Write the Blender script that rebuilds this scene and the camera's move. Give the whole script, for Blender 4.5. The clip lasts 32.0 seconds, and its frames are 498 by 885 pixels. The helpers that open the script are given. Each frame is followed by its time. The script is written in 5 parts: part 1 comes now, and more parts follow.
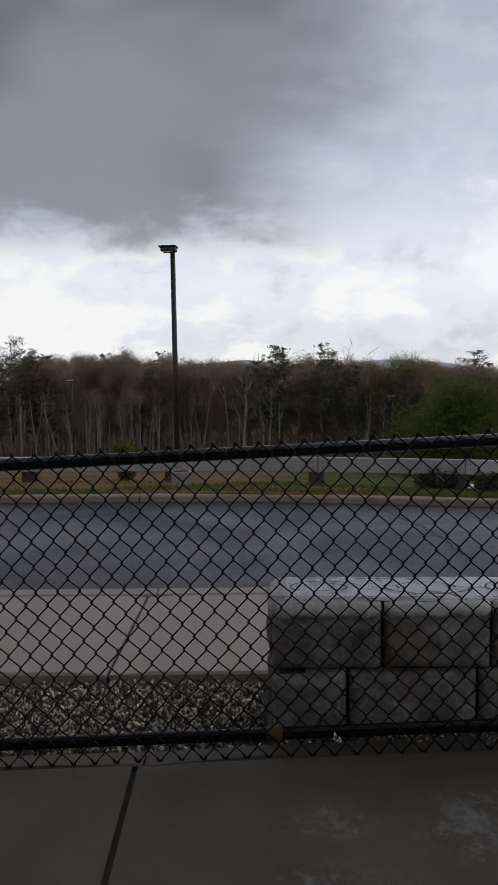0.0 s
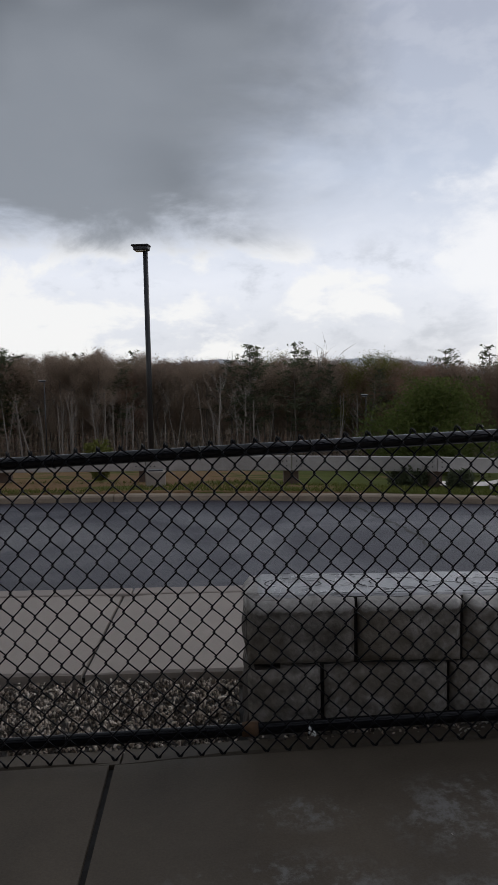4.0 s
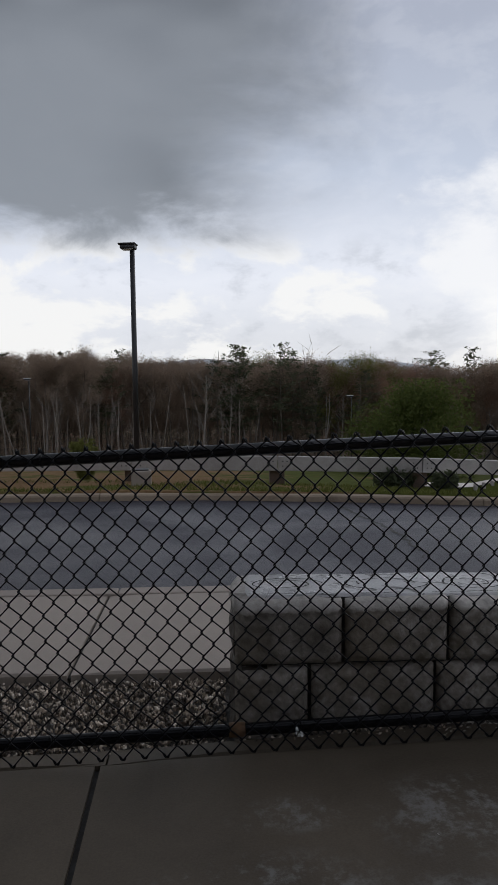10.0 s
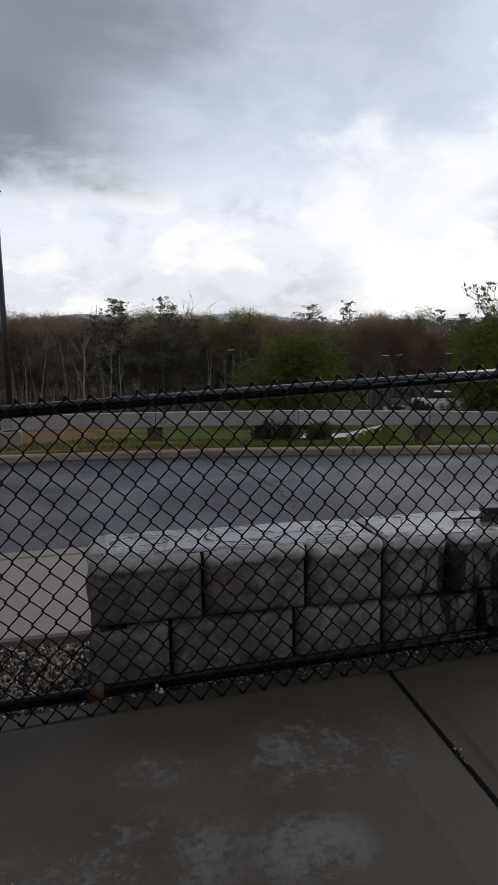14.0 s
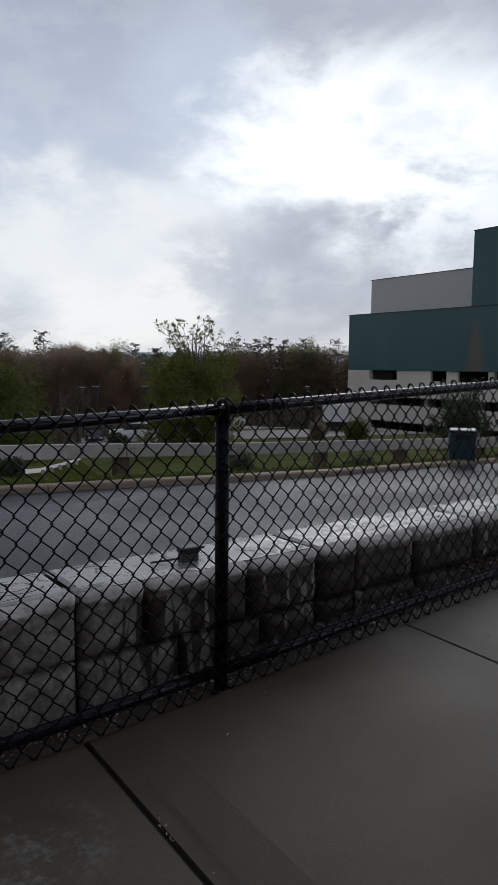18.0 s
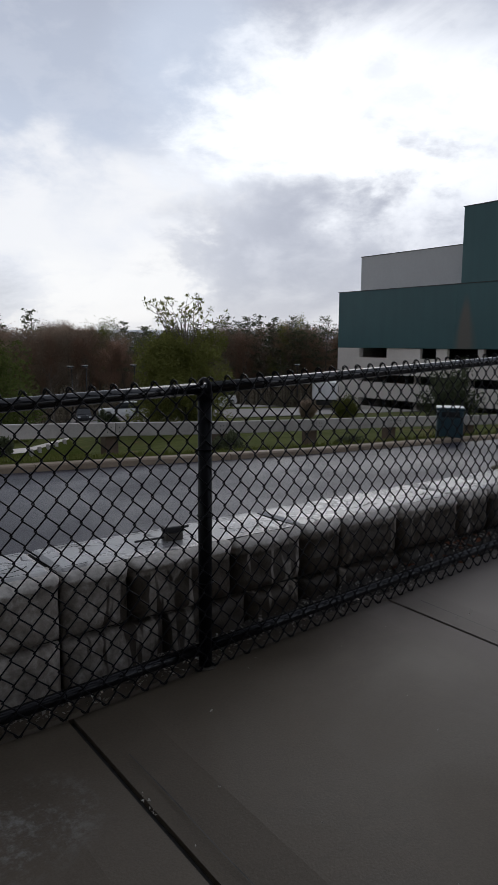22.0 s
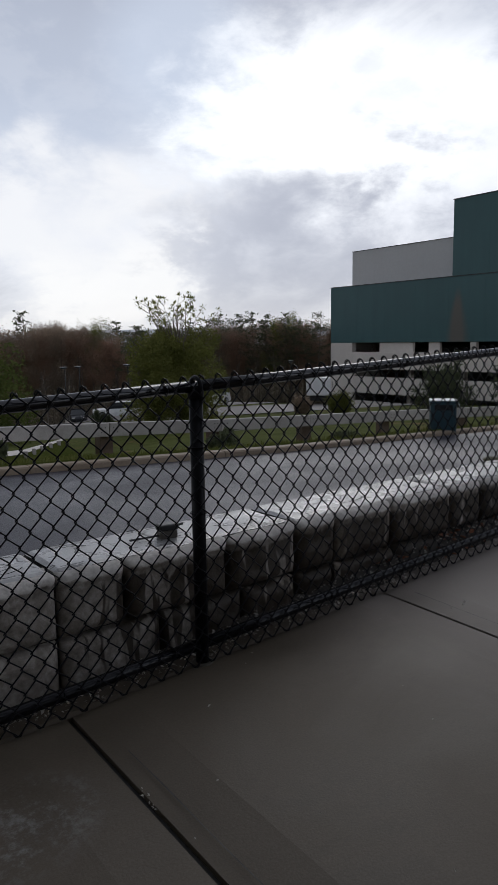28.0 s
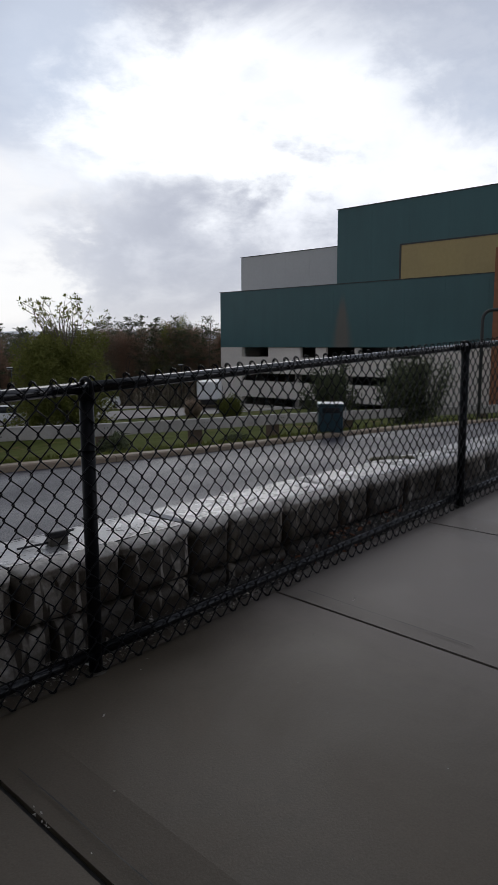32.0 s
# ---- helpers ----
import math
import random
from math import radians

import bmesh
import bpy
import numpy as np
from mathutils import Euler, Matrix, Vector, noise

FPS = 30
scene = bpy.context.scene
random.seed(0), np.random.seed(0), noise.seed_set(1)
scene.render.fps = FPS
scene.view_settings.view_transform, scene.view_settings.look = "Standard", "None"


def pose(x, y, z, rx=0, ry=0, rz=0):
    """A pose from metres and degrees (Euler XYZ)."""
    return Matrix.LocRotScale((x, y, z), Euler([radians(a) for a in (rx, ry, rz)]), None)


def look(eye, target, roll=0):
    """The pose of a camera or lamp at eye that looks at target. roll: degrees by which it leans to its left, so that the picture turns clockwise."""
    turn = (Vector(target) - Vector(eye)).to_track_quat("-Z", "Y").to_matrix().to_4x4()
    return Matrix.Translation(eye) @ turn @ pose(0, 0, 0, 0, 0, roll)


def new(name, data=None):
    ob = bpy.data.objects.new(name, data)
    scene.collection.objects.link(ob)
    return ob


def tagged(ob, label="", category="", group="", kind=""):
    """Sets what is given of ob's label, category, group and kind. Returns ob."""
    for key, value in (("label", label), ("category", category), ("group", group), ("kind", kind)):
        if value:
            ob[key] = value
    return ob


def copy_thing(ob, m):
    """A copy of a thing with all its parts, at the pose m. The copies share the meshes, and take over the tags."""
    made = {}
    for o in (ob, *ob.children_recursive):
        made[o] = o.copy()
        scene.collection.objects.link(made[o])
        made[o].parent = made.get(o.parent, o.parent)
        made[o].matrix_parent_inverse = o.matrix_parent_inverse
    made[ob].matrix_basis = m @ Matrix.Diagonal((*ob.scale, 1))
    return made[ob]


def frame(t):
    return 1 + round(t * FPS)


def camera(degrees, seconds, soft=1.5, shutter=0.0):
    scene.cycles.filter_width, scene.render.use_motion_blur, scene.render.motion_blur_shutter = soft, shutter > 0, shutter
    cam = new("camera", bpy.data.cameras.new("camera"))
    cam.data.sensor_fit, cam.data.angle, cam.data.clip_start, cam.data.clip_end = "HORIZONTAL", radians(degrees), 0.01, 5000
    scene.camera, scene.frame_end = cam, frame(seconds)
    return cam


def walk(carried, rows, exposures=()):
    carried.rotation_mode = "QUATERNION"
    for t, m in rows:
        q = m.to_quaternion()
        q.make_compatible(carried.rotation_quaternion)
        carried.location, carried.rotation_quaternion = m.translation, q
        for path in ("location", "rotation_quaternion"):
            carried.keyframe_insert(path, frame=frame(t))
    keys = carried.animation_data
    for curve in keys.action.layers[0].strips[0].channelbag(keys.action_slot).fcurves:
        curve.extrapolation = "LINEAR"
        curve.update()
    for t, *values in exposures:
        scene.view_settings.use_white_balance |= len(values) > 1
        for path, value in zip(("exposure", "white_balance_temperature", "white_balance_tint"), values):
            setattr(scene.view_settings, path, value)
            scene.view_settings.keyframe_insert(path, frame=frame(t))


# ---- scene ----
cam = camera(39.30, 32.0, soft=1.25)

# seconds, place, yaw to the left from +y, pitch up, lean
PATH = [
    (0.0, -1.711, -2.397, 1.289, 0.86, -4.88, -0.79),
    (0.5, -1.706, -2.398, 1.287, 0.71, -4.56, -0.84),
    (1.0, -1.711, -2.403, 1.288, 0.13, -4.35, -0.85),
    (1.5, -1.717, -2.402, 1.287, 0.85, -4.34, -0.73),
    (2.0, -1.718, -2.399, 1.287, 1.04, -4.46, -0.43),
    (2.5, -1.719, -2.399, 1.287, 0.87, -4.53, -0.64),
    (3.0, -1.711, -2.403, 1.287, -1.31, -5.09, -0.75),
    (3.5, -1.709, -2.422, 1.289, -1.21, -4.92, -1.06),
    (5.5, -1.712, -2.421, 1.291, -1.42, -5.35, -0.87),
    (6.0, -1.715, -2.423, 1.292, -0.92, -5.19, -0.71),
    (6.5, -1.719, -2.427, 1.290, -1.00, -5.06, -0.62),
    (7.0, -1.719, -2.434, 1.291, -1.34, -4.60, -0.70),
    (7.5, -1.724, -2.424, 1.288, -1.91, -4.74, -0.54),
    (8.0, -1.720, -2.443, 1.295, -3.54, -4.46, -0.13),
    (8.5, -1.718, -2.439, 1.294, -2.41, -4.45, -0.27),
    (9.0, -1.721, -2.429, 1.292, -2.52, -4.68, -0.10),
    (9.5, -1.723, -2.425, 1.291, -2.26, -5.10, 0.05),
    (10.0, -1.721, -2.417, 1.290, -2.43, -5.00, -0.54),
    (10.5, -1.719, -2.416, 1.291, -2.33, -5.35, -0.28),
    (11.0, -1.726, -2.397, 1.280, -3.06, -7.67, 0.26),
    (11.5, -1.682, -2.413, 1.266, -1.12, -8.56, -2.14),
    (12.0, -1.730, -2.409, 1.283, -1.55, -7.36, 3.18),
    (12.5, -1.735, -2.417, 1.283, -2.38, -7.20, 1.93),
    (13.0, -1.721, -2.414, 1.277, -3.12, -8.18, 0.97),
    (13.5, -1.683, -2.411, 1.280, -2.74, -7.90, 0.34),
    (14.0, -1.599, -2.367, 1.276, -11.93, -8.78, -1.08),
    (14.2, -1.578, -2.342, 1.276, -17.67, -8.34, -0.86),
    (14.5, -1.509, -2.282, 1.307, -26.78, -8.50, -0.49),
    (14.6, -1.515, -2.260, 1.281, -29.70, -7.31, -0.16),
    (15.0, -1.477, -2.171, 1.283, -38.99, -7.19, 0.16),
    (15.5, -1.444, -2.158, 1.282, -39.97, -6.01, 1.03),
    (17.5, -1.473, -2.168, 1.286, -36.39, -5.84, 0.18),
    (18.0, -1.473, -2.156, 1.282, -36.53, -6.32, 0.55),
    (18.5, -1.465, -2.164, 1.289, -37.55, -5.92, 0.01),
    (19.0, -1.457, -2.176, 1.284, -40.64, -6.55, -0.57),
    (19.5, -1.460, -2.184, 1.284, -44.65, -5.93, -0.20),
    (20.0, -1.466, -2.169, 1.279, -41.38, -6.44, -0.10),
    (20.5, -1.435, -2.194, 1.262, -41.92, -7.47, -4.39),
    (21.0, -1.428, -2.176, 1.288, -40.58, -7.57, 0.47),
    (21.5, -1.446, -2.159, 1.286, -36.04, -7.71, 1.45),
    (22.0, -1.448, -2.172, 1.284, -37.34, -8.09, 0.36),
    (22.5, -1.451, -2.173, 1.284, -36.87, -7.84, -0.09),
    (23.0, -1.449, -2.161, 1.282, -36.30, -8.65, -0.17),
    (23.5, -1.462, -2.152, 1.282, -36.52, -8.94, 0.48),
    (24.0, -1.450, -2.152, 1.275, -36.18, -9.45, -0.12),
    (24.5, -1.444, -2.154, 1.277, -36.22, -9.46, -0.38),
    (25.0, -1.446, -2.161, 1.277, -35.36, -8.94, -0.58),
    (25.5, -1.443, -2.173, 1.277, -35.73, -8.74, -1.15),
    (26.0, -1.449, -2.187, 1.283, -36.72, -8.00, -1.33),
    (26.5, -1.456, -2.192, 1.286, -37.78, -8.01, -0.89),
    (28.5, -1.448, -2.196, 1.285, -37.77, -8.46, -0.81),
    (29.0, -1.447, -2.195, 1.284, -39.34, -8.85, -0.39),
    (29.5, -1.445, -2.187, 1.279, -40.77, -8.16, -0.99),
    (30.0, -1.449, -2.186, 1.280, -42.27, -8.13, -0.92),
    (30.5, -1.448, -2.180, 1.278, -42.33, -8.05, -0.57),
    (31.0, -1.450, -2.179, 1.278, -42.73, -8.21, -0.61),
    (31.5, -1.443, -2.179, 1.274, -45.66, -8.42, -0.06),
    (32.0, -1.451, -2.181, 1.275, -46.76, -8.07, -0.21),
]


def gaze(x, y, z, yaw, pitch, lean):
    a, b = radians(yaw), radians(pitch)
    eye = Vector((x, y, z))
    return look(eye, eye + Vector((-math.sin(a) * math.cos(b), math.cos(a) * math.cos(b), math.sin(b))), lean)


walk(cam, [(row[0], gaze(*row[1:])) for row in PATH], exposures=[(0.0, 0.0, 6500, 10), (11.0, 0.0, 6500, 10), (12.5, 0.10, 6500, 10), (13.8, 0.10, 6500, 10), (15.0, -0.03, 6400, 9), (17.5, -0.08, 6380, 8), (20.3, -0.04, 6400, 9), (21.5, 0.0, 6430, 10), (26.0, 0.0, 6430, 10), (32.0, 0.04, 6450, 10)])

# ---- light: an overcast sky with a hidden sun ----
SUN_AZIMUTH, SUN_HEIGHT = 48.0, 31.0     # degrees to the right of +y, and up


def towards(azimuth, height):
    a, b = radians(azimuth), radians(height)
    return Vector((math.sin(a) * math.cos(b), math.cos(a) * math.cos(b), math.sin(b)))


class Tree:
    """Nodes of one tree, with short calls."""

    def __init__(self, tree):
        self.tree, self.nodes = tree, tree.nodes

    def add(self, kind, *sources, **settings):
        n = self.nodes.new(kind)
        for key, value in settings.items():
            if key == "operation":
                n.operation = value
            elif key == "blend_type":
                n.data_type, n.blend_type = "RGBA", value
            elif key == "sky_type":
                n.sky_type = value
            elif key == "coloring":
                n.color_ramp.elements[0].position, n.color_ramp.elements[0].color = value[0]
                n.color_ramp.elements[1].position, n.color_ramp.elements[1].color = value[-1]
                for position, colour in value[1:-1]:
                    n.color_ramp.elements.new(position).color = colour
            else:
                n.inputs[key.replace("_", " ")].default_value = value
        for slot, source in sources:
            self.tree.links.new(source, n.inputs[slot])
        return n

    def math(self, operation, a, b=None, clamp=False):
        n = self.nodes.new("ShaderNodeMath")
        n.operation, n.use_clamp = operation, clamp
        for slot, v in enumerate((a, b)):
            if v is None:
                continue
            if isinstance(v, (int, float)):
                n.inputs[slot].default_value = v
            else:
                self.tree.links.new(v, n.inputs[slot])
        return n.outputs[0]

    def mix(self, factor, a, b, blend="MIX"):
        n = self.nodes.new("ShaderNodeMix")
        n.data_type, n.blend_type = "RGBA", blend
        for slot, v in ((0, factor), (6, a), (7, b)):
            if isinstance(v, (int, float)):
                n.inputs[slot].default_value = v
            elif isinstance(v, tuple):
                n.inputs[slot].default_value = v if len(v) == 4 else (*v, 1)
            else:
                self.tree.links.new(v, n.inputs[slot])
        return n.outputs[2]

    def noise(self, vector, scale, detail=4.0, rough=0.55, warp=0.0):
        n = self.nodes.new("ShaderNodeTexNoise")
        n.inputs["Scale"].default_value, n.inputs["Detail"].default_value = scale, detail
        n.inputs["Roughness"].default_value, n.inputs["Distortion"].default_value = rough, warp
        self.tree.links.new(vector, n.inputs["Vector"])
        return n.outputs["Fac"]

    def ramp(self, source, *stops):
        n = self.nodes.new("ShaderNodeValToRGB")
        e = n.color_ramp.elements
        e[0].position, e[0].color = stops[0][0], (*stops[0][1], 1)
        e[1].position, e[1].color = stops[-1][0], (*stops[-1][1], 1)
        for position, colour in stops[1:-1]:
            e.new(position).color = (*colour, 1)
        self.tree.links.new(source, n.inputs[0])
        return n.outputs[0]

    def span(self, source, lo, hi, a=0.0, b=1.0):
        n = self.nodes.new("ShaderNodeMapRange")
        n.interpolation_type = "SMOOTHSTEP"
        for slot, v in zip((1, 2, 3, 4), (lo, hi, a, b)):
            n.inputs[slot].default_value = v
        self.tree.links.new(source, n.inputs[0])
        return n.outputs[0]


world = bpy.data.worlds.new("sky")
scene.world = world
world.use_nodes = True
w = Tree(world.node_tree)
for n in list(w.nodes):
    w.nodes.remove(n)
sky = w.nodes.new("ShaderNodeTexSky")
sky.sky_type, sky.sun_disc = "NISHITA", False
sky.sun_elevation, sky.sun_rotation = radians(SUN_HEIGHT), radians(SUN_AZIMUTH)
way = w.nodes.new("ShaderNodeTexCoord").outputs["Generated"]
stretch = w.nodes.new("ShaderNodeMapping")
stretch.inputs["Scale"].default_value = (1, 1, 1.9)
w.tree.links.new(way, stretch.inputs[0])
flat = stretch.outputs[0]
axis = w.nodes.new("ShaderNodeSeparateXYZ")
w.tree.links.new(way, axis.inputs[0])
DEG = 180 / math.pi
azimuth = w.math("MULTIPLY", w.math("ARCTAN2", axis.outputs[0], axis.outputs[1]), DEG)
height = w.math("MULTIPLY", w.math("ARCSINE", axis.outputs[2]), DEG)
billow = w.noise(flat, 6.0, 9.0, 0.58, 0.25)
swirl = w.noise(flat, 3.1, 7.0, 0.55, 0.4)
fine = w.noise(flat, 15.0, 7.0, 0.6, 0.2)
soft = w.noise(flat, 2.0, 3.0, 0.5, 0.3)


def bent(source, wave, reach):
    return w.math("ADD", source, w.math("MULTIPLY", w.math("SUBTRACT", wave, 0.5), reach))


puff = w.math("ADD", w.math("MULTIPLY", billow, 0.6), w.math("MULTIPLY", fine, 0.4))
az_s, el_s = bent(azimuth, swirl, 24.0), bent(height, billow, 15.0)
az_b, el_b = bent(azimuth, puff, 34.0), bent(height, swirl, 16.0)


def mass(az, el, at, size, edge=(1.0, 0.72)):
    """A bank of cloud round a way of the sky, with an uneven rim."""
    u = w.math("DIVIDE", w.math("SUBTRACT", az, at[0]), size[0])
    v = w.math("DIVIDE", w.math("SUBTRACT", el, at[1]), size[1])
    d = w.math("SQRT", w.math("ADD", w.math("MULTIPLY", u, u), w.math("MULTIPLY", v, v)))
    return w.span(d, edge[0], edge[1])


# a thin pale overcast, brightest low down, greyer overhead
base = w.ramp(w.math("MULTIPLY", bent(height, soft, 10.0), 1 / 60), (0.0, (0.70, 0.72, 0.77)), (0.14, (0.82, 0.85, 0.93)), (0.27, (0.56, 0.62, 0.74)), (0.42, (0.42, 0.46, 0.56)), (1.0, (0.36, 0.38, 0.45)))
base = w.mix(w.math("MULTIPLY", w.span(fine, 0.42, 0.62), 0.10), base, (0.95, 0.96, 1.0))
# low heaps of cloud under the dark bank
low = w.math("MULTIPLY", w.span(height, 12.5, 9.0), w.span(azimuth, 26, 14))
base = w.mix(w.math("MULTIPLY", low, w.span(billow, 0.46, 0.56)), base, (0.93, 0.93, 0.93))
base = w.mix(w.math("MULTIPLY", w.math("MULTIPLY", low, w.span(puff, 0.46, 0.34)), 0.5), base, (0.46, 0.49, 0.55))
# the dark rain bank
bank = w.math("MULTIPLY", w.span(el_s, 9.5, 14.5), w.span(az_s, 14.0, -3.0))
shade = w.mix(w.span(soft, 0.38, 0.62), (0.125, 0.138, 0.155), (0.235, 0.255, 0.285))
base = w.mix(w.math("MULTIPLY", bank, 0.92), base, shade)
# the white heap of cloud beside it, and the grey one below
base = w.mix(w.math("MULTIPLY", mass(az_b, el_b, (26, 9), (12, 7), (1.1, 0.5)), w.span(billow, 0.34, 0.56, 0.45, 1.0)), base, (0.91, 0.92, 0.95))
base = w.mix(w.math("MULTIPLY", mass(azimuth, height, (33, 21), (7, 6), (1.2, 0.4)), 0.6), base, (0.62, 0.70, 0.84))
base = w.mix(w.math("MULTIPLY", mass(az_b, el_b, (46, 16), (16, 8.0), (1.15, 0.4)), w.span(puff, 0.36, 0.54, 0.62, 1.0)), base, (1.14, 1.17, 1.21))
base = w.mix(w.math("MULTIPLY", w.math("MULTIPLY", mass(az_b, el_s, (42, 7.5), (12, 6.5), (1.25, 0.4)), w.span(puff, 0.90, 0.34)), 1.0), base, (0.44, 0.47, 0.56))
base = w.mix(w.math("MULTIPLY", mass(az_b, el_s, (64, 13), (11, 5.0), (1.25, 0.4)), 0.85), base, (1.04, 1.06, 1.10))
base = w.mix(w.math("MULTIPLY", mass(az_b, el_b, (27, 5), (6, 4), (1.1, 0.5)), 0.7), base, (0.98, 0.98, 0.98))
both = w.nodes.new("ShaderNodeAddShader")
shine = w.nodes.new("ShaderNodeBackground")
w.tree.links.new(base, shine.inputs[0])
shine.inputs[1].default_value = 0.96
clear = w.nodes.new("ShaderNodeBackground")
w.tree.links.new(sky.outputs[0], clear.inputs[0])
clear.inputs[1].default_value = 0.004
w.tree.links.new(shine.outputs[0], both.inputs[0])
w.tree.links.new(clear.outputs[0], both.inputs[1])
w.tree.links.new(both.outputs[0], w.nodes.new("ShaderNodeOutputWorld").inputs[0])

lamp = bpy.data.lights.new("sun", "SUN")
lamp.energy, lamp.angle, lamp.color = 0.42, radians(28), (1.0, 0.97, 0.93)
new("sun", lamp).matrix_world = look(towards(SUN_AZIMUTH, SUN_HEIGHT) * 50, (0, 0, 0))


# ---- materials ----
def material(name, build):
    m = bpy.data.materials.new(name)
    m.use_nodes = True
    t = Tree(m.node_tree)
    bsdf = m.node_tree.nodes["Principled BSDF"]
    where = t.nodes.new("ShaderNodeTexCoord").outputs["Object"]
    build(t, bsdf, where)
    return m


def surface(name, dark, light, scale=6.0, rough=(0.6, 0.8), bump=0.3, grain=60.0, metal=0.0, spread=0.0, depth=0.01, stains=None, gloss=0.5):
    """A two-scale surface: broad patches, fine grain, relief, and a shade of its own for each object."""
    def build(t, bsdf, where):
        broad = t.noise(where, scale, 5.0, 0.6, 0.4)
        small = t.noise(where, grain, 4.0, 0.6)
        both = t.math("ADD", t.math("MULTIPLY", broad, 0.65), t.math("MULTIPLY", small, 0.35))
        colour = t.ramp(both, (0.32, dark), (0.68, light))
        if stains:
            patch = t.noise(where, stains[0], 6.0, 0.65, 0.8)
            colour = t.mix(t.span(patch, stains[1], stains[2]), colour, stains[3])
        if spread:
            info = t.nodes.new("ShaderNodeObjectInfo").outputs["Random"]
            hsv = t.nodes.new("ShaderNodeHueSaturation")
            t.tree.links.new(colour, hsv.inputs["Color"])
            t.tree.links.new(t.span(info, 0, 1, 1 - spread, 1 + spread), hsv.inputs["Value"])
            colour = hsv.outputs[0]
        t.tree.links.new(colour, bsdf.inputs["Base Color"])
        t.tree.links.new(t.span(broad, 0.3, 0.7, rough[0], rough[1]), bsdf.inputs["Roughness"])
        bsdf.inputs["Metallic"].default_value = metal
        bsdf.inputs["Specular IOR Level"].default_value = gloss
        if bump:
            b = t.nodes.new("ShaderNodeBump")
            b.inputs["Strength"].default_value, b.inputs["Distance"].default_value = bump, depth
            t.tree.links.new(both, b.inputs["Height"])
            t.tree.links.new(b.outputs[0], bsdf.inputs["Normal"])
    return material(name, build)


def leafy(name, dark, light):
    """Foliage: each clump has a shade of its own, and lets some light through."""
    def build(t, bsdf, where):
        geo = t.nodes.new("ShaderNodeNewGeometry").outputs["Random Per Island"]
        info = t.nodes.new("ShaderNodeObjectInfo").outputs["Random"]
        mixed = t.math("ADD", t.math("MULTIPLY", geo, 0.55), t.math("MULTIPLY", info, 0.45))
        colour = t.ramp(mixed, (0.1, dark), (0.9, light))
        t.tree.links.new(colour, bsdf.inputs["Base Color"])
        bsdf.inputs["Roughness"].default_value = 0.75
        bsdf.inputs["Specular IOR Level"].default_value = 0.06
        thin = t.nodes.new("ShaderNodeBsdfTranslucent")
        t.tree.links.new(colour, thin.inputs[0])
        blend = t.nodes.new("ShaderNodeMixShader")
        blend.inputs[0].default_value = 0.45
        t.tree.links.new(bsdf.outputs[0], blend.inputs[1])
        t.tree.links.new(thin.outputs[0], blend.inputs[2])
        t.tree.links.new(blend.outputs[0], t.nodes["Material Output"].inputs[0])
    return material(name, build)


def glass_material(name, colour, rough=0.05):
    def build(t, bsdf, where):
        bsdf.inputs["Base Color"].default_value = (*colour, 1)
        bsdf.inputs["Roughness"].default_value = rough
    return material(name, build)


vinyl = surface("black_vinyl", (0.004, 0.004, 0.005), (0.007, 0.007, 0.009), 9, (0.3, 0.42), 0.1, 200, depth=0.001, gloss=0.12)
rail_vinyl = surface("worn_black_vinyl", (0.005, 0.005, 0.007), (0.010, 0.010, 0.013), 9, (0.14, 0.20), 0.03, 200, depth=0.001, gloss=0.6)
low_vinyl = surface("damp_black_vinyl", (0.003, 0.003, 0.0045), (0.005, 0.005, 0.007), 9, (0.18, 0.28), 0.03, 200, depth=0.001, gloss=0.3)
rusty = surface("rusty_steel", (0.06, 0.032, 0.015), (0.16, 0.085, 0.04), 40, (0.7, 0.9), 0.3, 300, depth=0.001)


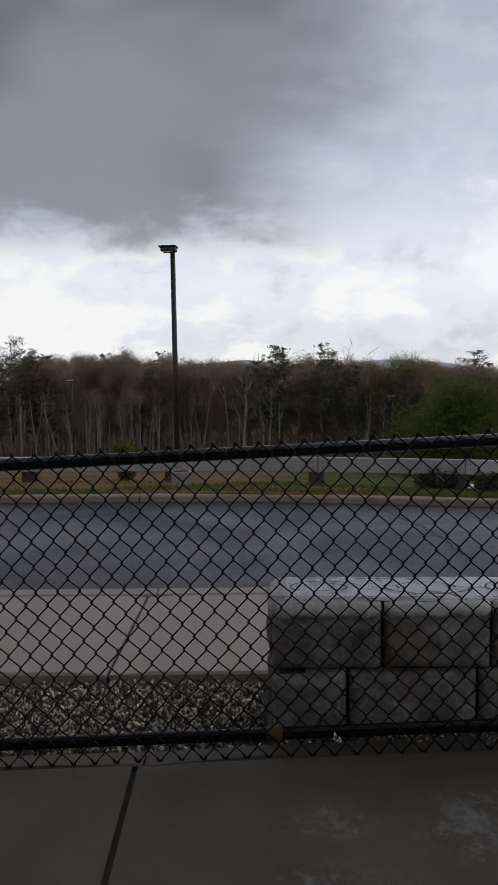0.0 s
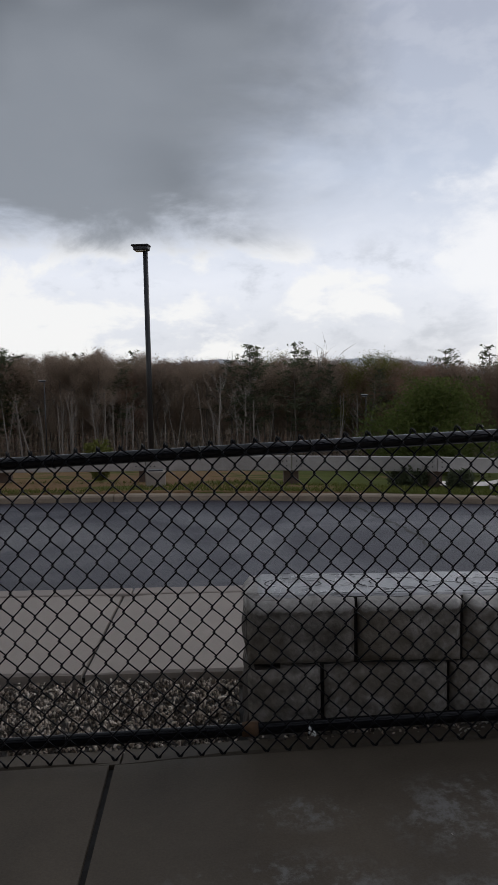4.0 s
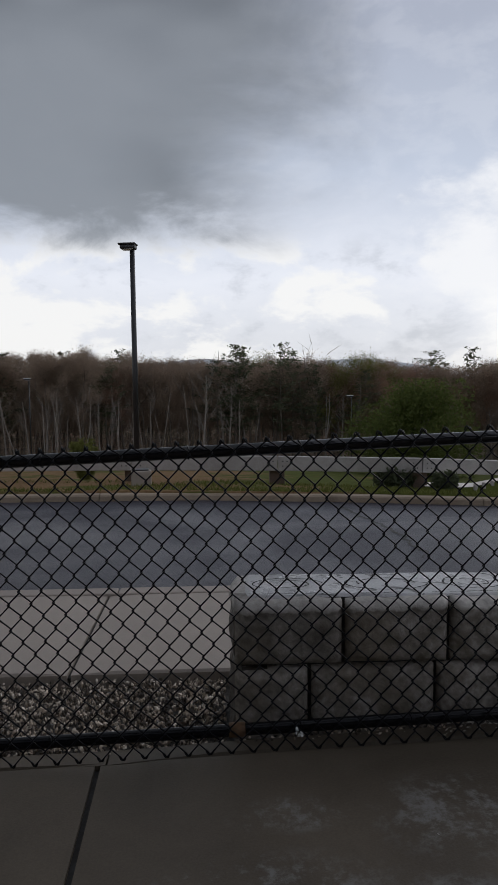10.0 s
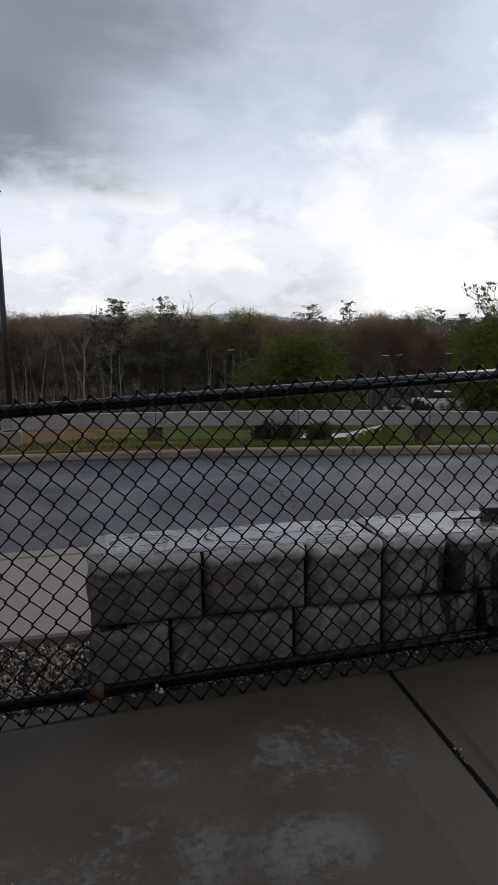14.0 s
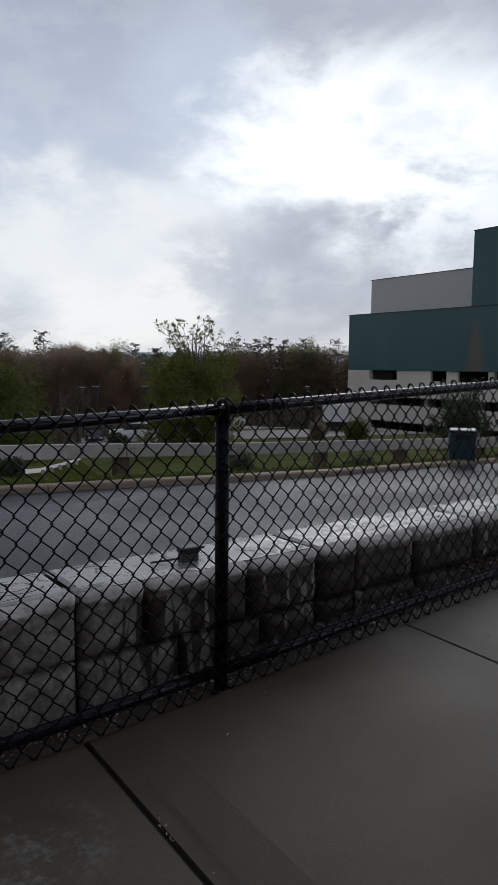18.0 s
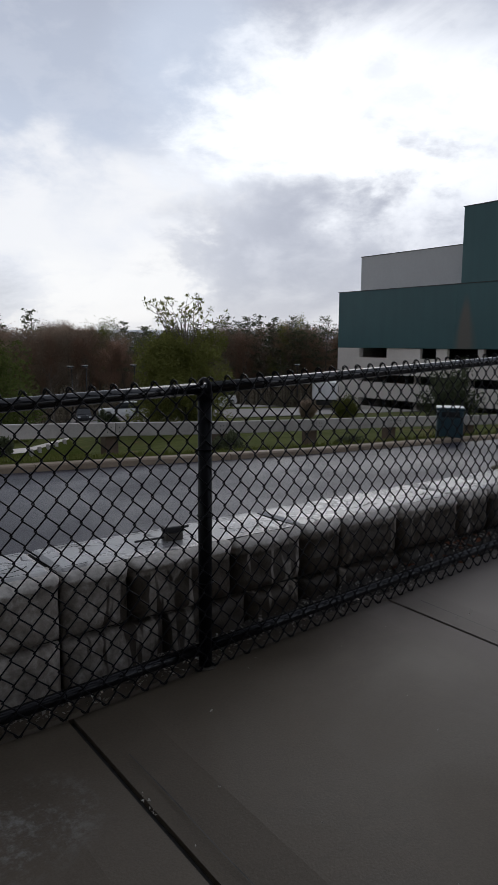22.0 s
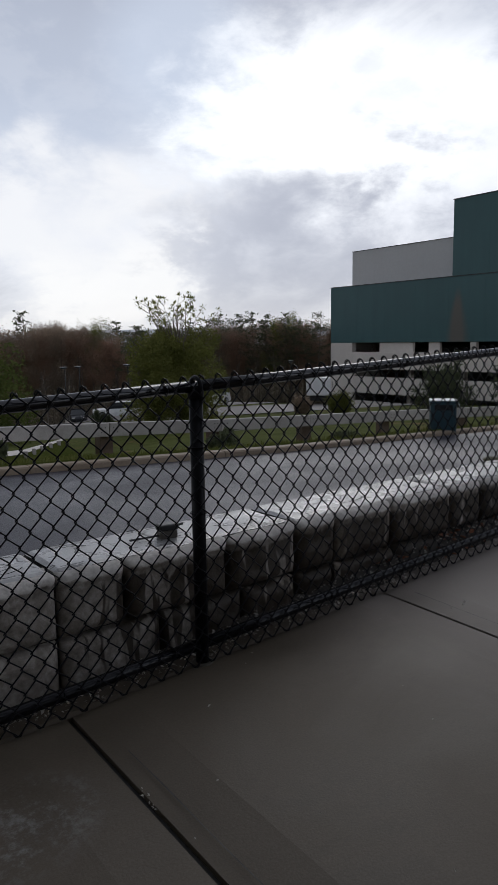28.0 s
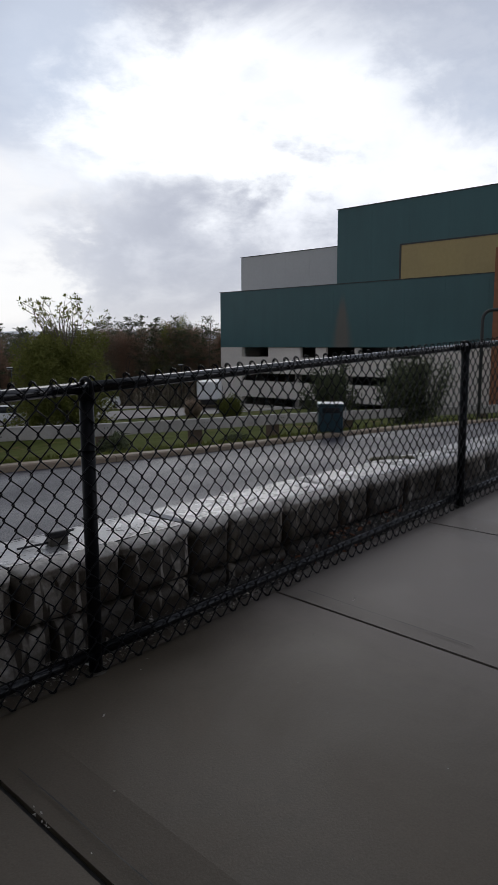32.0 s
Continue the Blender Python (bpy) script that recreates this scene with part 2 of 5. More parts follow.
def wet_pavement(t, bsdf, where):
    """Wet concrete: dark film, paler half-dry blotches, sand grains."""
    broad = t.noise(where, 1.6, 6.0, 0.6, 0.6)
    blotch = t.noise(where, 3.2, 8.0, 0.7, 0.5)
    small = t.noise(where, 140.0, 3.0, 0.6)
    colour = t.ramp(t.math("ADD", t.math("MULTIPLY", broad, 0.7), t.math("MULTIPLY", small, 0.3)),
                    (0.35, (0.080, 0.065, 0.048)), (0.65, (0.134, 0.109, 0.081)))
    side = t.nodes.new("ShaderNodeSeparateXYZ")
    t.tree.links.new(where, side.inputs[0])
    # half-dry patches left by the last shower
    zone = None
    for cx, cy, rx, ry in ((-1.62, -0.72, 0.42, 0.22), (-0.96, -0.40, 0.34, 0.24), (-1.5, -0.35, 0.22, 0.10), (-1.12, -0.80, 0.20, 0.16)):
        u = t.math("DIVIDE", t.math("SUBTRACT", side.outputs[0], cx), rx)
        v = t.math("DIVIDE", t.math("SUBTRACT", side.outputs[1], cy), ry)
        spot = t.span(t.math("ADD", t.math("MULTIPLY", u, u), t.math("MULTIPLY", v, v)), 1.2, 0.1)
        zone = spot if zone is None else t.math("MAXIMUM", zone, spot)
    # darker by the middle joint; sky sheen towards the open end put into colour
    fade = t.math("ADD", side.outputs[0], t.math("MULTIPLY", t.math("SUBTRACT", broad, 0.5), 1.2))
    colour = t.mix(t.math("MULTIPLY", t.span(fade, 0.1, 1.9), 0.9), colour, (0.250, 0.220, 0.199))
    colour = t.mix(t.math("MULTIPLY", t.math("MULTIPLY", t.span(fade, -1.0, -0.5), t.span(fade, 1.0, 0.2)), 0.18), colour, (0.030, 0.023, 0.014))
    dry = t.math("MULTIPLY", t.span(t.math("ADD", t.math("MULTIPLY", blotch, 0.6), t.math("MULTIPLY", t.noise(where, 34.0, 6.0, 0.75), 0.4)), 0.47, 0.60), zone)
    colour = t.mix(t.math("MULTIPLY", dry, 0.72), colour, (0.24, 0.235, 0.225))
    t.tree.links.new(colour, bsdf.inputs["Base Color"])
    bsdf.inputs["Specular IOR Level"].default_value = 0.19
    wet = t.math("ADD", t.span(broad, 0.3, 0.7, 0.40, 0.54), t.math("MULTIPLY", dry, 0.2))
    t.tree.links.new(wet, bsdf.inputs["Roughness"])
    b = t.nodes.new("ShaderNodeBump")
    b.inputs["Strength"].default_value, b.inputs["Distance"].default_value = 0.25, 0.002
    t.tree.links.new(small, b.inputs["Height"])
    t.tree.links.new(b.outputs[0], bsdf.inputs["Normal"])


pavement_wet = material("wet_concrete", wet_pavement)
score_dark = surface("scored_line", (0.010, 0.009, 0.008), (0.028, 0.026, 0.024), 20, (0.7, 0.9), 0.2, gloss=0.08)
joint_dark = surface("wet_joint", (0.012, 0.011, 0.010), (0.03, 0.027, 0.022), 20, (0.5, 0.8), 0.2)
walk_concrete = surface("sidewalk_concrete", (0.275, 0.232, 0.196), (0.385, 0.330, 0.282), 2.5, (0.55, 0.75), 0.15, 120, depth=0.002, spread=0.06)
damp_concrete = surface("damp_concrete", (0.055, 0.048, 0.038), (0.10, 0.088, 0.072), 4.0, (0.4, 0.6), 0.2, 90, depth=0.002)
kerb_concrete = surface("kerb_concrete", (0.24, 0.18, 0.125), (0.38, 0.30, 0.22), 2.0, (0.6, 0.8), 0.3, 60, spread=0.08, stains=(1.5, 0.55, 0.75, (0.15, 0.11, 0.08)))


def wet_road(t, bsdf, where):
    broad = t.noise(where, 0.5, 5.0, 0.6, 0.6)
    small = t.noise(where, 160.0, 3.0, 0.6)
    t.tree.links.new(t.ramp(small, (0.3, (0.0245, 0.0227, 0.031)), (0.7, (0.056, 0.0535, 0.071))), bsdf.inputs["Base Color"])
    t.tree.links.new(t.span(broad, 0.35, 0.65, 0.34, 0.55), bsdf.inputs["Roughness"])
    bsdf.inputs["Specular IOR Level"].default_value = 0.20
    b = t.nodes.new("ShaderNodeBump")
    b.inputs["Strength"].default_value, b.inputs["Distance"].default_value = 0.6, 0.004
    t.tree.links.new(small, b.inputs["Height"])
    t.tree.links.new(b.outputs[0], bsdf.inputs["Normal"])


asphalt = material("wet_asphalt", wet_road)
lot_asphalt = surface("lot_asphalt", (0.13, 0.118, 0.112), (0.23, 0.21, 0.20), 0.15, (0.6, 0.8), 0.2, 8, gloss=0.25)


def rock_face(t, bsdf, where):
    """Damp split-faced stone: mottled grey, darker run-down streaks, paler dry knobs."""
    broad = t.noise(where, 10.0, 6.0, 0.66, 0.5)
    small = t.noise(where, 38.0, 4.0, 0.55)
    both = t.math("ADD", t.math("MULTIPLY", broad, 0.62), t.math("MULTIPLY", small, 0.38))
    colour = t.ramp(both, (0.32, (0.10, 0.088, 0.074)), (0.50, (0.235, 0.21, 0.185)), (0.68, (0.44, 0.405, 0.37)))
    drop = t.nodes.new("ShaderNodeMapping")
    drop.inputs["Scale"].default_value = (11.0, 5.0, 1.6)
    t.tree.links.new(where, drop.inputs[0])
    streak = t.noise(drop.outputs[0], 1.0, 3.0, 0.55, 0.5)
    place = t.nodes.new("ShaderNodeSeparateXYZ")
    t.tree.links.new(where, place.inputs[0])
    # water running down from under the lip, more of it along the wall
    lot = t.span(place.outputs[0], -1.0, 0.3, -0.14, 0.25)
    lip = t.span(t.math("ADD", place.outputs[2], t.math("MULTIPLY", small, 0.03)), 0.402, 0.378)
    run = t.math("MULTIPLY", t.span(t.math("ADD", streak, lot), 0.62, 0.67), lip)
    colour = t.mix(t.math("MULTIPLY", t.span(t.noise(where, 2.3, 4.0, 0.6), 0.48, 0.64), 0.6), colour, (0.13, 0.102, 0.07))
    colour = t.mix(t.math("MULTIPLY", run, 0.93), colour, (0.034, 0.025, 0.017))
    # paler cast lip, ragged below; its skylit edge is put into the colour
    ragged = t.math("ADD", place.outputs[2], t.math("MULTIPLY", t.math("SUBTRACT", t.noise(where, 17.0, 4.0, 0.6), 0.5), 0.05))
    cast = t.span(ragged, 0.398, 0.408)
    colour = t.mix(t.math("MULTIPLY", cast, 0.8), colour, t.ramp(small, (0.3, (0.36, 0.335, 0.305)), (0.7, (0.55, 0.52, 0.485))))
    shade = t.nodes.new("ShaderNodeObjectInfo").outputs["Random"]
    hsv = t.nodes.new("ShaderNodeHueSaturation")
    t.tree.links.new(colour, hsv.inputs["Color"])
    t.tree.links.new(t.span(shade, 0, 1, 0.92, 1.35), hsv.inputs["Value"])
    t.tree.links.new(hsv.outputs[0], bsdf.inputs["Base Color"])
    t.tree.links.new(t.span(run, 0.0, 1.0, 0.75, 0.5), bsdf.inputs["Roughness"])
    bsdf.inputs["Specular IOR Level"].default_value = 0.3
    b = t.nodes.new("ShaderNodeBump")
    b.inputs["Strength"].default_value, b.inputs["Distance"].default_value = 0.8, 0.016
    t.tree.links.new(both, b.inputs["Height"])
    t.tree.links.new(b.outputs[0], bsdf.inputs["Normal"])


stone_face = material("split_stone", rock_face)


def cast_top(t, bsdf, where):
    """Wet cast stone: pale film, fine curved cracks and puddled rings, small pits."""
    broad = t.noise(where, 3.0, 6.0, 0.6, 0.4)
    small = t.noise(where, 80.0, 4.0, 0.6)
    colour = t.ramp(t.math("ADD", t.math("MULTIPLY", broad, 0.7), t.math("MULTIPLY", small, 0.3)), (0.34, (0.19, 0.184, 0.180)), (0.66, (0.36, 0.352, 0.347)))
    rings = t.noise(where, 3.4, 1.0, 0.4, 0.9)
    line = t.math("ABSOLUTE", t.math("SUBTRACT", t.math("FRACT", t.math("MULTIPLY", rings, 5.0)), 0.5))
    broken = t.span(t.noise(where, 7.0, 3.0, 0.6), 0.40, 0.52)
    mark = t.math("MULTIPLY", t.span(line, 0.05, 0.015), broken)
    pits = t.span(t.noise(where, 26.0, 2.0, 0.5), 0.68, 0.74)
    mark = t.math("MAXIMUM", mark, pits)
    t.tree.links.new(t.mix(t.math("MULTIPLY", mark, 0.85), colour, (0.045, 0.043, 0.04)), bsdf.inputs["Base Color"])
    t.tree.links.new(t.math("ADD", t.span(broad, 0.3, 0.7, 0.20, 0.38), t.math("MULTIPLY", mark, 0.3)), bsdf.inputs["Roughness"])
    bsdf.inputs["Specular IOR Level"].default_value = 1.0
    b = t.nodes.new("ShaderNodeBump")
    b.inputs["Strength"].default_value, b.inputs["Distance"].default_value = 0.5, 0.004
    t.tree.links.new(t.math("SUBTRACT", small, mark), b.inputs["Height"])
    t.tree.links.new(b.outputs[0], bsdf.inputs["Normal"])


stone_top = material("cast_stone_top", cast_top)
gravel_bed = surface("gravel_bed", (0.02, 0.018, 0.016), (0.07, 0.06, 0.05), 30, (0.6, 0.9), 1.0, 90)


def lawn(t, bsdf, where):
    """Wet turf, worn to bare brown soil and dead grass along the far end of the verge."""
    broad = t.noise(where, 0.9, 5.0, 0.6, 0.4)
    small = t.noise(where, 25.0, 4.0, 0.6)
    both = t.math("ADD", t.math("MULTIPLY", broad, 0.6), t.math("MULTIPLY", small, 0.4))
    colour = t.ramp(both, (0.32, (0.050, 0.064, 0.012)), (0.68, (0.112, 0.124, 0.034)))
    place = t.nodes.new("ShaderNodeSeparateXYZ")
    t.tree.links.new(where, place.inputs[0])
    bare = t.math("ADD", t.noise(where, 0.34, 6.0, 0.65, 0.8), t.span(place.outputs[0], 2.5, -2.5, -0.10, 0.10))
    colour = t.mix(t.span(bare, 0.47, 0.60), colour, t.ramp(small, (0.35, (0.15, 0.085, 0.045)), (0.65, (0.24, 0.16, 0.085))))
    # dead leaves and mould under the woods, tree shade put into their colour
    colour = t.mix(t.span(t.math("ADD", place.outputs[1], t.math("MULTIPLY", broad, 8.0)), 84.0, 92.0), colour, t.ramp(small, (0.35, (0.030, 0.024, 0.014)), (0.65, (0.070, 0.052, 0.030))))
    t.tree.links.new(colour, bsdf.inputs["Base Color"])
    bsdf.inputs["Roughness"].default_value = 0.95
    bsdf.inputs["Specular IOR Level"].default_value = 0.04
    b = t.nodes.new("ShaderNodeBump")
    b.inputs["Strength"].default_value, b.inputs["Distance"].default_value = 0.6, 0.03
    t.tree.links.new(both, b.inputs["Height"])
    t.tree.links.new(b.outputs[0], bsdf.inputs["Normal"])


turf = material("turf", lawn)
blade = leafy("grass_blade", (0.060, 0.080, 0.016), (0.165, 0.170, 0.052))
timber = surface("weathered_timber", (0.30, 0.272, 0.255), (0.47, 0.435, 0.41), 3.0, (0.6, 0.8), 0.4, 40, spread=0.1, depth=0.004)
post_wood = surface("brown_timber", (0.085, 0.055, 0.040), (0.17, 0.115, 0.085), 5.0, (0.7, 0.9), 0.5, 50, spread=0.12)
black_steel = surface("painted_dark_steel", (0.012, 0.012, 0.014), (0.025, 0.025, 0.028), 3, (0.35, 0.5), 0.05, 80)
bark = surface("bark", (0.09, 0.072, 0.058), (0.19, 0.155, 0.125), 2.0, (0.85, 0.95), 0.5, 12)
pale_bark = surface("pale_bark", (0.16, 0.135, 0.115), (0.38, 0.335, 0.29), 1.5, (0.8, 0.9), 0.3, 9)
needles = leafy("dark_needles", (0.060, 0.074, 0.044), (0.140, 0.155, 0.090))
spring = leafy("spring_leaves", (0.075, 0.100, 0.028), (0.175, 0.200, 0.062))
russet = leafy("russet_twigs", (0.22, 0.138, 0.098), (0.38, 0.24, 0.17))
drab = leafy("drab_twigs", (0.24, 0.180, 0.135), (0.42, 0.325, 0.245))
olive = leafy("olive_leaves", (0.105, 0.115, 0.032), (0.24, 0.245, 0.075))


def clad_green(t, bsdf, where):
    """Dark green metal sheet, with one soft brown reflection painted in and faint water marks."""
    broad = t.noise(where, 0.12, 5.0, 0.6, 0.4)
    drop = t.nodes.new("ShaderNodeMapping")
    drop.inputs["Scale"].default_value = (1.0, 0.9, 0.08)
    t.tree.links.new(where, drop.inputs[0])
    runs = t.noise(drop.outputs[0], 1.0, 4.0, 0.6, 0.3)
    colour = t.ramp(t.math("ADD", t.math("MULTIPLY", broad, 0.6), t.math("MULTIPLY", runs, 0.4)), (0.35, (0.027, 0.092, 0.102)), (0.65, (0.036, 0.115, 0.127)))
    place = t.nodes.new("ShaderNodeSeparateXYZ")
    t.tree.links.new(where, place.inputs[0])
    # brown reflection put into the panel colour, wider towards the bottom
    off = t.math("ABSOLUTE", t.math("SUBTRACT", t.math("ADD", place.outputs[1], t.math("MULTIPLY", runs, 0.6)), 43.7))
    wide = t.span(place.outputs[2], 7.0, 0.9, 0.35, 1.5)
    patch = t.math("MULTIPLY", t.span(t.math("DIVIDE", off, wide), 1.15, 0.25), t.span(place.outputs[2], 7.0, 4.5))
    colour = t.mix(t.math("MULTIPLY", patch, 0.75), colour, (0.135, 0.105, 0.085))
    t.tree.links.new(colour, bsdf.inputs["Base Color"])
    bsdf.inputs["Roughness"].default_value = 0.45


green_panel = material("green_metal_panel", clad_green)
grey_panel = surface("grey_metal_panel", (0.52, 0.52, 0.53), (0.62, 0.62, 0.63), 0.1, (0.5, 0.6), 0.05, 3)
tan_panel = surface("tan_panel", (0.36, 0.27, 0.12), (0.44, 0.34, 0.16), 0.2, (0.5, 0.7), 0.05, 3)
pale_concrete = surface("pale_concrete", (0.62, 0.565, 0.525), (0.78, 0.72, 0.68), 0.15, (0.7, 0.85), 0.1, 4)
# near black: the shade inside the garage is put into this colour
garage_shade = surface("dark_deck", (0.02, 0.02, 0.02), (0.05, 0.05, 0.05), 0.3, (0.8, 0.9), 0)
brick_red = surface("orange_brick", (0.22, 0.085, 0.045), (0.34, 0.14, 0.075), 3, (0.8, 0.9), 0.2, 30)
blue_steel = surface("blue_painted_steel", (0.010, 0.036, 0.050), (0.018, 0.050, 0.068), 4, (0.35, 0.5), 0.05, 60)
white_paint = surface("white_paint", (0.6, 0.6, 0.6), (0.75, 0.75, 0.75), 1, (0.3, 0.5), 0, 10)
silver_paint = surface("silver_paint", (0.30, 0.31, 0.33), (0.42, 0.43, 0.45), 1, (0.2, 0.35), 0, 10, metal=0.5)
dark_paint = surface("dark_paint", (0.012, 0.013, 0.016), (0.03, 0.032, 0.036), 1, (0.15, 0.3), 0, 10)
rubber = surface("rubber", (0.012, 0.012, 0.012), (0.025, 0.025, 0.025), 8, (0.7, 0.9), 0.1)
light_block = surface("shaded_wall", (0.10, 0.09, 0.08), (0.18, 0.16, 0.14), 1.0, (0.7, 0.9), 0.2, 20)
pane = glass_material("dark_glass", (0.015, 0.018, 0.02))
# pale grey-blue: the haze of distance is put into the base colour
hazed_hill = surface("distant_hill", (0.50, 0.52, 0.55), (0.62, 0.635, 0.655), 0.004, (0.95, 1.0), 0, 0.05)


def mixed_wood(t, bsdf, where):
    """Leafless woods in bulk: drab, russet and evergreen stands running into one another."""
    stand = t.noise(where, 0.075, 3.0, 0.55, 0.3)
    other = t.noise(where, 0.21, 3.0, 0.55)
    speck = t.nodes.new("ShaderNodeNewGeometry").outputs["Random Per Island"]
    colour = t.mix(t.span(stand, 0.46, 0.58), (0.35, 0.27, 0.212), (0.35, 0.222, 0.165))
    colour = t.mix(t.math("MULTIPLY", t.span(other, 0.52, 0.64), 0.75), colour, (0.155, 0.165, 0.105))
    place = t.nodes.new("ShaderNodeSeparateXYZ")
    t.tree.links.new(where, place.inputs[0])
    pines = t.math("MULTIPLY", t.span(place.outputs[0], 24.0, 42.0), t.span(place.outputs[0], 84.0, 62.0))
    colour = t.mix(t.math("MULTIPLY", pines, 0.75), colour, (0.105, 0.118, 0.080))
    colour = t.mix(t.math("MULTIPLY", speck, 0.38), colour, (0.50, 0.40, 0.315))
    t.tree.links.new(colour, bsdf.inputs["Base Color"])
    bsdf.inputs["Roughness"].default_value = 0.9
    bsdf.inputs["Specular IOR Level"].default_value = 0.05
    thin = t.nodes.new("ShaderNodeBsdfTranslucent")
    t.tree.links.new(colour, thin.inputs[0])
    blend = t.nodes.new("ShaderNodeMixShader")
    blend.inputs[0].default_value = 0.5
    t.tree.links.new(bsdf.outputs[0], blend.inputs[1])
    t.tree.links.new(thin.outputs[0], blend.inputs[2])
    t.tree.links.new(blend.outputs[0], t.nodes["Material Output"].inputs[0])


far_wood = material("distant_woods", mixed_wood)


# ---- building blocks ----
def part(name, geometry, mat, parent=None, label="", kind="", smooth=False, m=None):
    """Link (points, faces) as ONE mesh object, under a thing or under a part."""
    mesh = bpy.data.meshes.new(name)
    mesh.from_pydata(geometry[0], [], geometry[1])
    mesh.update()
    if smooth:
        mesh.shade_smooth()
    if mat:
        mesh.materials.append(mat)
    return same(name, mesh, parent, label, kind, m)


def same(name, mesh, parent=None, label="", kind="", m=None):
    ob = new(name, mesh)
    ob.parent = parent
    if m is not None:
        ob.matrix_basis = m
    return tagged(ob, label=label, kind=kind)


def thing(name, label, category, m=None, group="", kind=""):
    ob = new(name)
    ob.empty_display_size = 0.1
    if m is not None:
        ob.matrix_basis = m
    return tagged(ob, label, category, group, kind)


def merged(*pieces):
    points, faces = [], []
    for p, f in pieces:
        n = len(points)
        points += p
        faces += [tuple(i + n for i in face) for face in f]
    return points, faces


def moved(piece, m):
    return [tuple(m @ Vector(p)) for p in piece[0]], piece[1]


def box(x0, x1, y0, y1, z0, z1, bevel=0.0):
    if bevel <= 0:
        p = [(x, y, z) for z in (z0, z1) for y in (y0, y1) for x in (x0, x1)]
        return p, [(0, 2, 3, 1), (4, 5, 7, 6), (0, 1, 5, 4), (2, 6, 7, 3), (0, 4, 6, 2), (1, 3, 7, 5)]
    bm = bmesh.new()
    bmesh.ops.create_cube(bm, size=1)
    for v in bm.verts:
        v.co = Vector(((x0 + x1) / 2 + v.co.x * (x1 - x0), (y0 + y1) / 2 + v.co.y * (y1 - y0), (z0 + z1) / 2 + v.co.z * (z1 - z0)))
    bmesh.ops.bevel(bm, geom=list(bm.edges), offset=bevel, segments=2, affect="EDGES", profile=0.5)
    out = [tuple(v.co) for v in bm.verts], [tuple(v.index for v in f.verts) for f in bm.faces]
    bm.free()
    return out


def tube(points, radii, sides=8, caps=True):
    """A tube along points, with a radius at each."""
    if isinstance(radii, (int, float)):
        radii = [radii] * len(points)
    pts, faces = [], []
    line = [Vector(p) for p in points]
    side = None
    for i, p in enumerate(line):
        ahead = (line[min(i + 1, len(line) - 1)] - line[max(i - 1, 0)]).normalized()
        ref = side if side is not None else (Vector((0, 0, 1)) if abs(ahead.z) < 0.9 else Vector((1, 0, 0)))
        u = (ref - ahead * ref.dot(ahead)).normalized()
        side = u
        v = ahead.cross(u)
        for k in range(sides):
            a = 2 * math.pi * k / sides
            pts.append(tuple(p + (u * math.cos(a) + v * math.sin(a)) * radii[i]))
        if i:
            o = (i - 1) * sides
            faces += [(o + k, o + (k + 1) % sides, o + sides + (k + 1) % sides, o + sides + k) for k in range(sides)]
    if caps:
        faces += [tuple(range(sides))[::-1], tuple(range(len(pts) - sides, len(pts)))]
    return pts, faces


def lathe(profile, sides=16):
    """A turned shape from (radius, height) pairs."""
    pts, faces = [], []
    for i, (r, z) in enumerate(profile):
        pts += [(r * math.cos(2 * math.pi * k / sides), r * math.sin(2 * math.pi * k / sides), z) for k in range(sides)]
        if i:
            o = (i - 1) * sides
            faces += [(o + k, o + (k + 1) % sides, o + sides + (k + 1) % sides, o + sides + k) for k in range(sides)]
    faces += [tuple(range(sides))[::-1], tuple(range(len(pts) - sides, len(pts)))]
    return pts, faces


def along(knots, x):
    """Smooth value at x between (x, value) knots."""
    xs, ys = zip(*knots)
    if x <= xs[0]:
        return ys[0]
    for (a, p), (b, q) in zip(knots, knots[1:]):
        if x <= b:
            s = (x - a) / (b - a)
            return p + (q - p) * s
    return ys[-1]


# ---- the lie of the land ----
def walk_height(x):
    """The pavement rises gently to the right."""
    return 0.0399 * x if x < 0 else 0.0443 * x


def fence_line(x):
    return -0.0095 * min(x, 0.0)


KERB = [(-60, 7.3), (-12, 6.9), (-5, 6.68), (-2, 6.62), (0, 6.25), (1.2, 5.95), (2.5, 5.62), (4, 5.19), (5.1, 4.89), (6.2, 4.70), (7.3, 4.52), (8.8, 4.25), (10, 3.88), (11.2, 3.5), (12, 3.2), (20, 0.4), (40, -7)]
RAIL = [(-40, 10.9), (-12, 10.6), (6, 10.45), (12, 10.45), (18, 9.2), (26, 6.0), (40, -1.0)]
RAIL_Z = [(-40, 0.0), (-6.5, -0.03), (-1.9, -0.06), (2.5, -0.18), (5, -0.30), (8.3, -0.48), (12, -0.61), (18, -0.75), (40, -1.0)]
ROAD_Z = -0.25
FALL = [(4.0, 0.0), (6.5, -0.7), (16, -1.7), (28, -2.8), (60, -5.9), (90, -8.9), (125, -11.4), (400, -13.5), (3000, -30)]
FALL_EAST = [(4.0, 0.0), (6.5, -0.4), (16, -1.0), (30, -1.7), (60, -3.3), (90, -4.6), (125, -6.0), (400, -10.0), (3000, -30)]


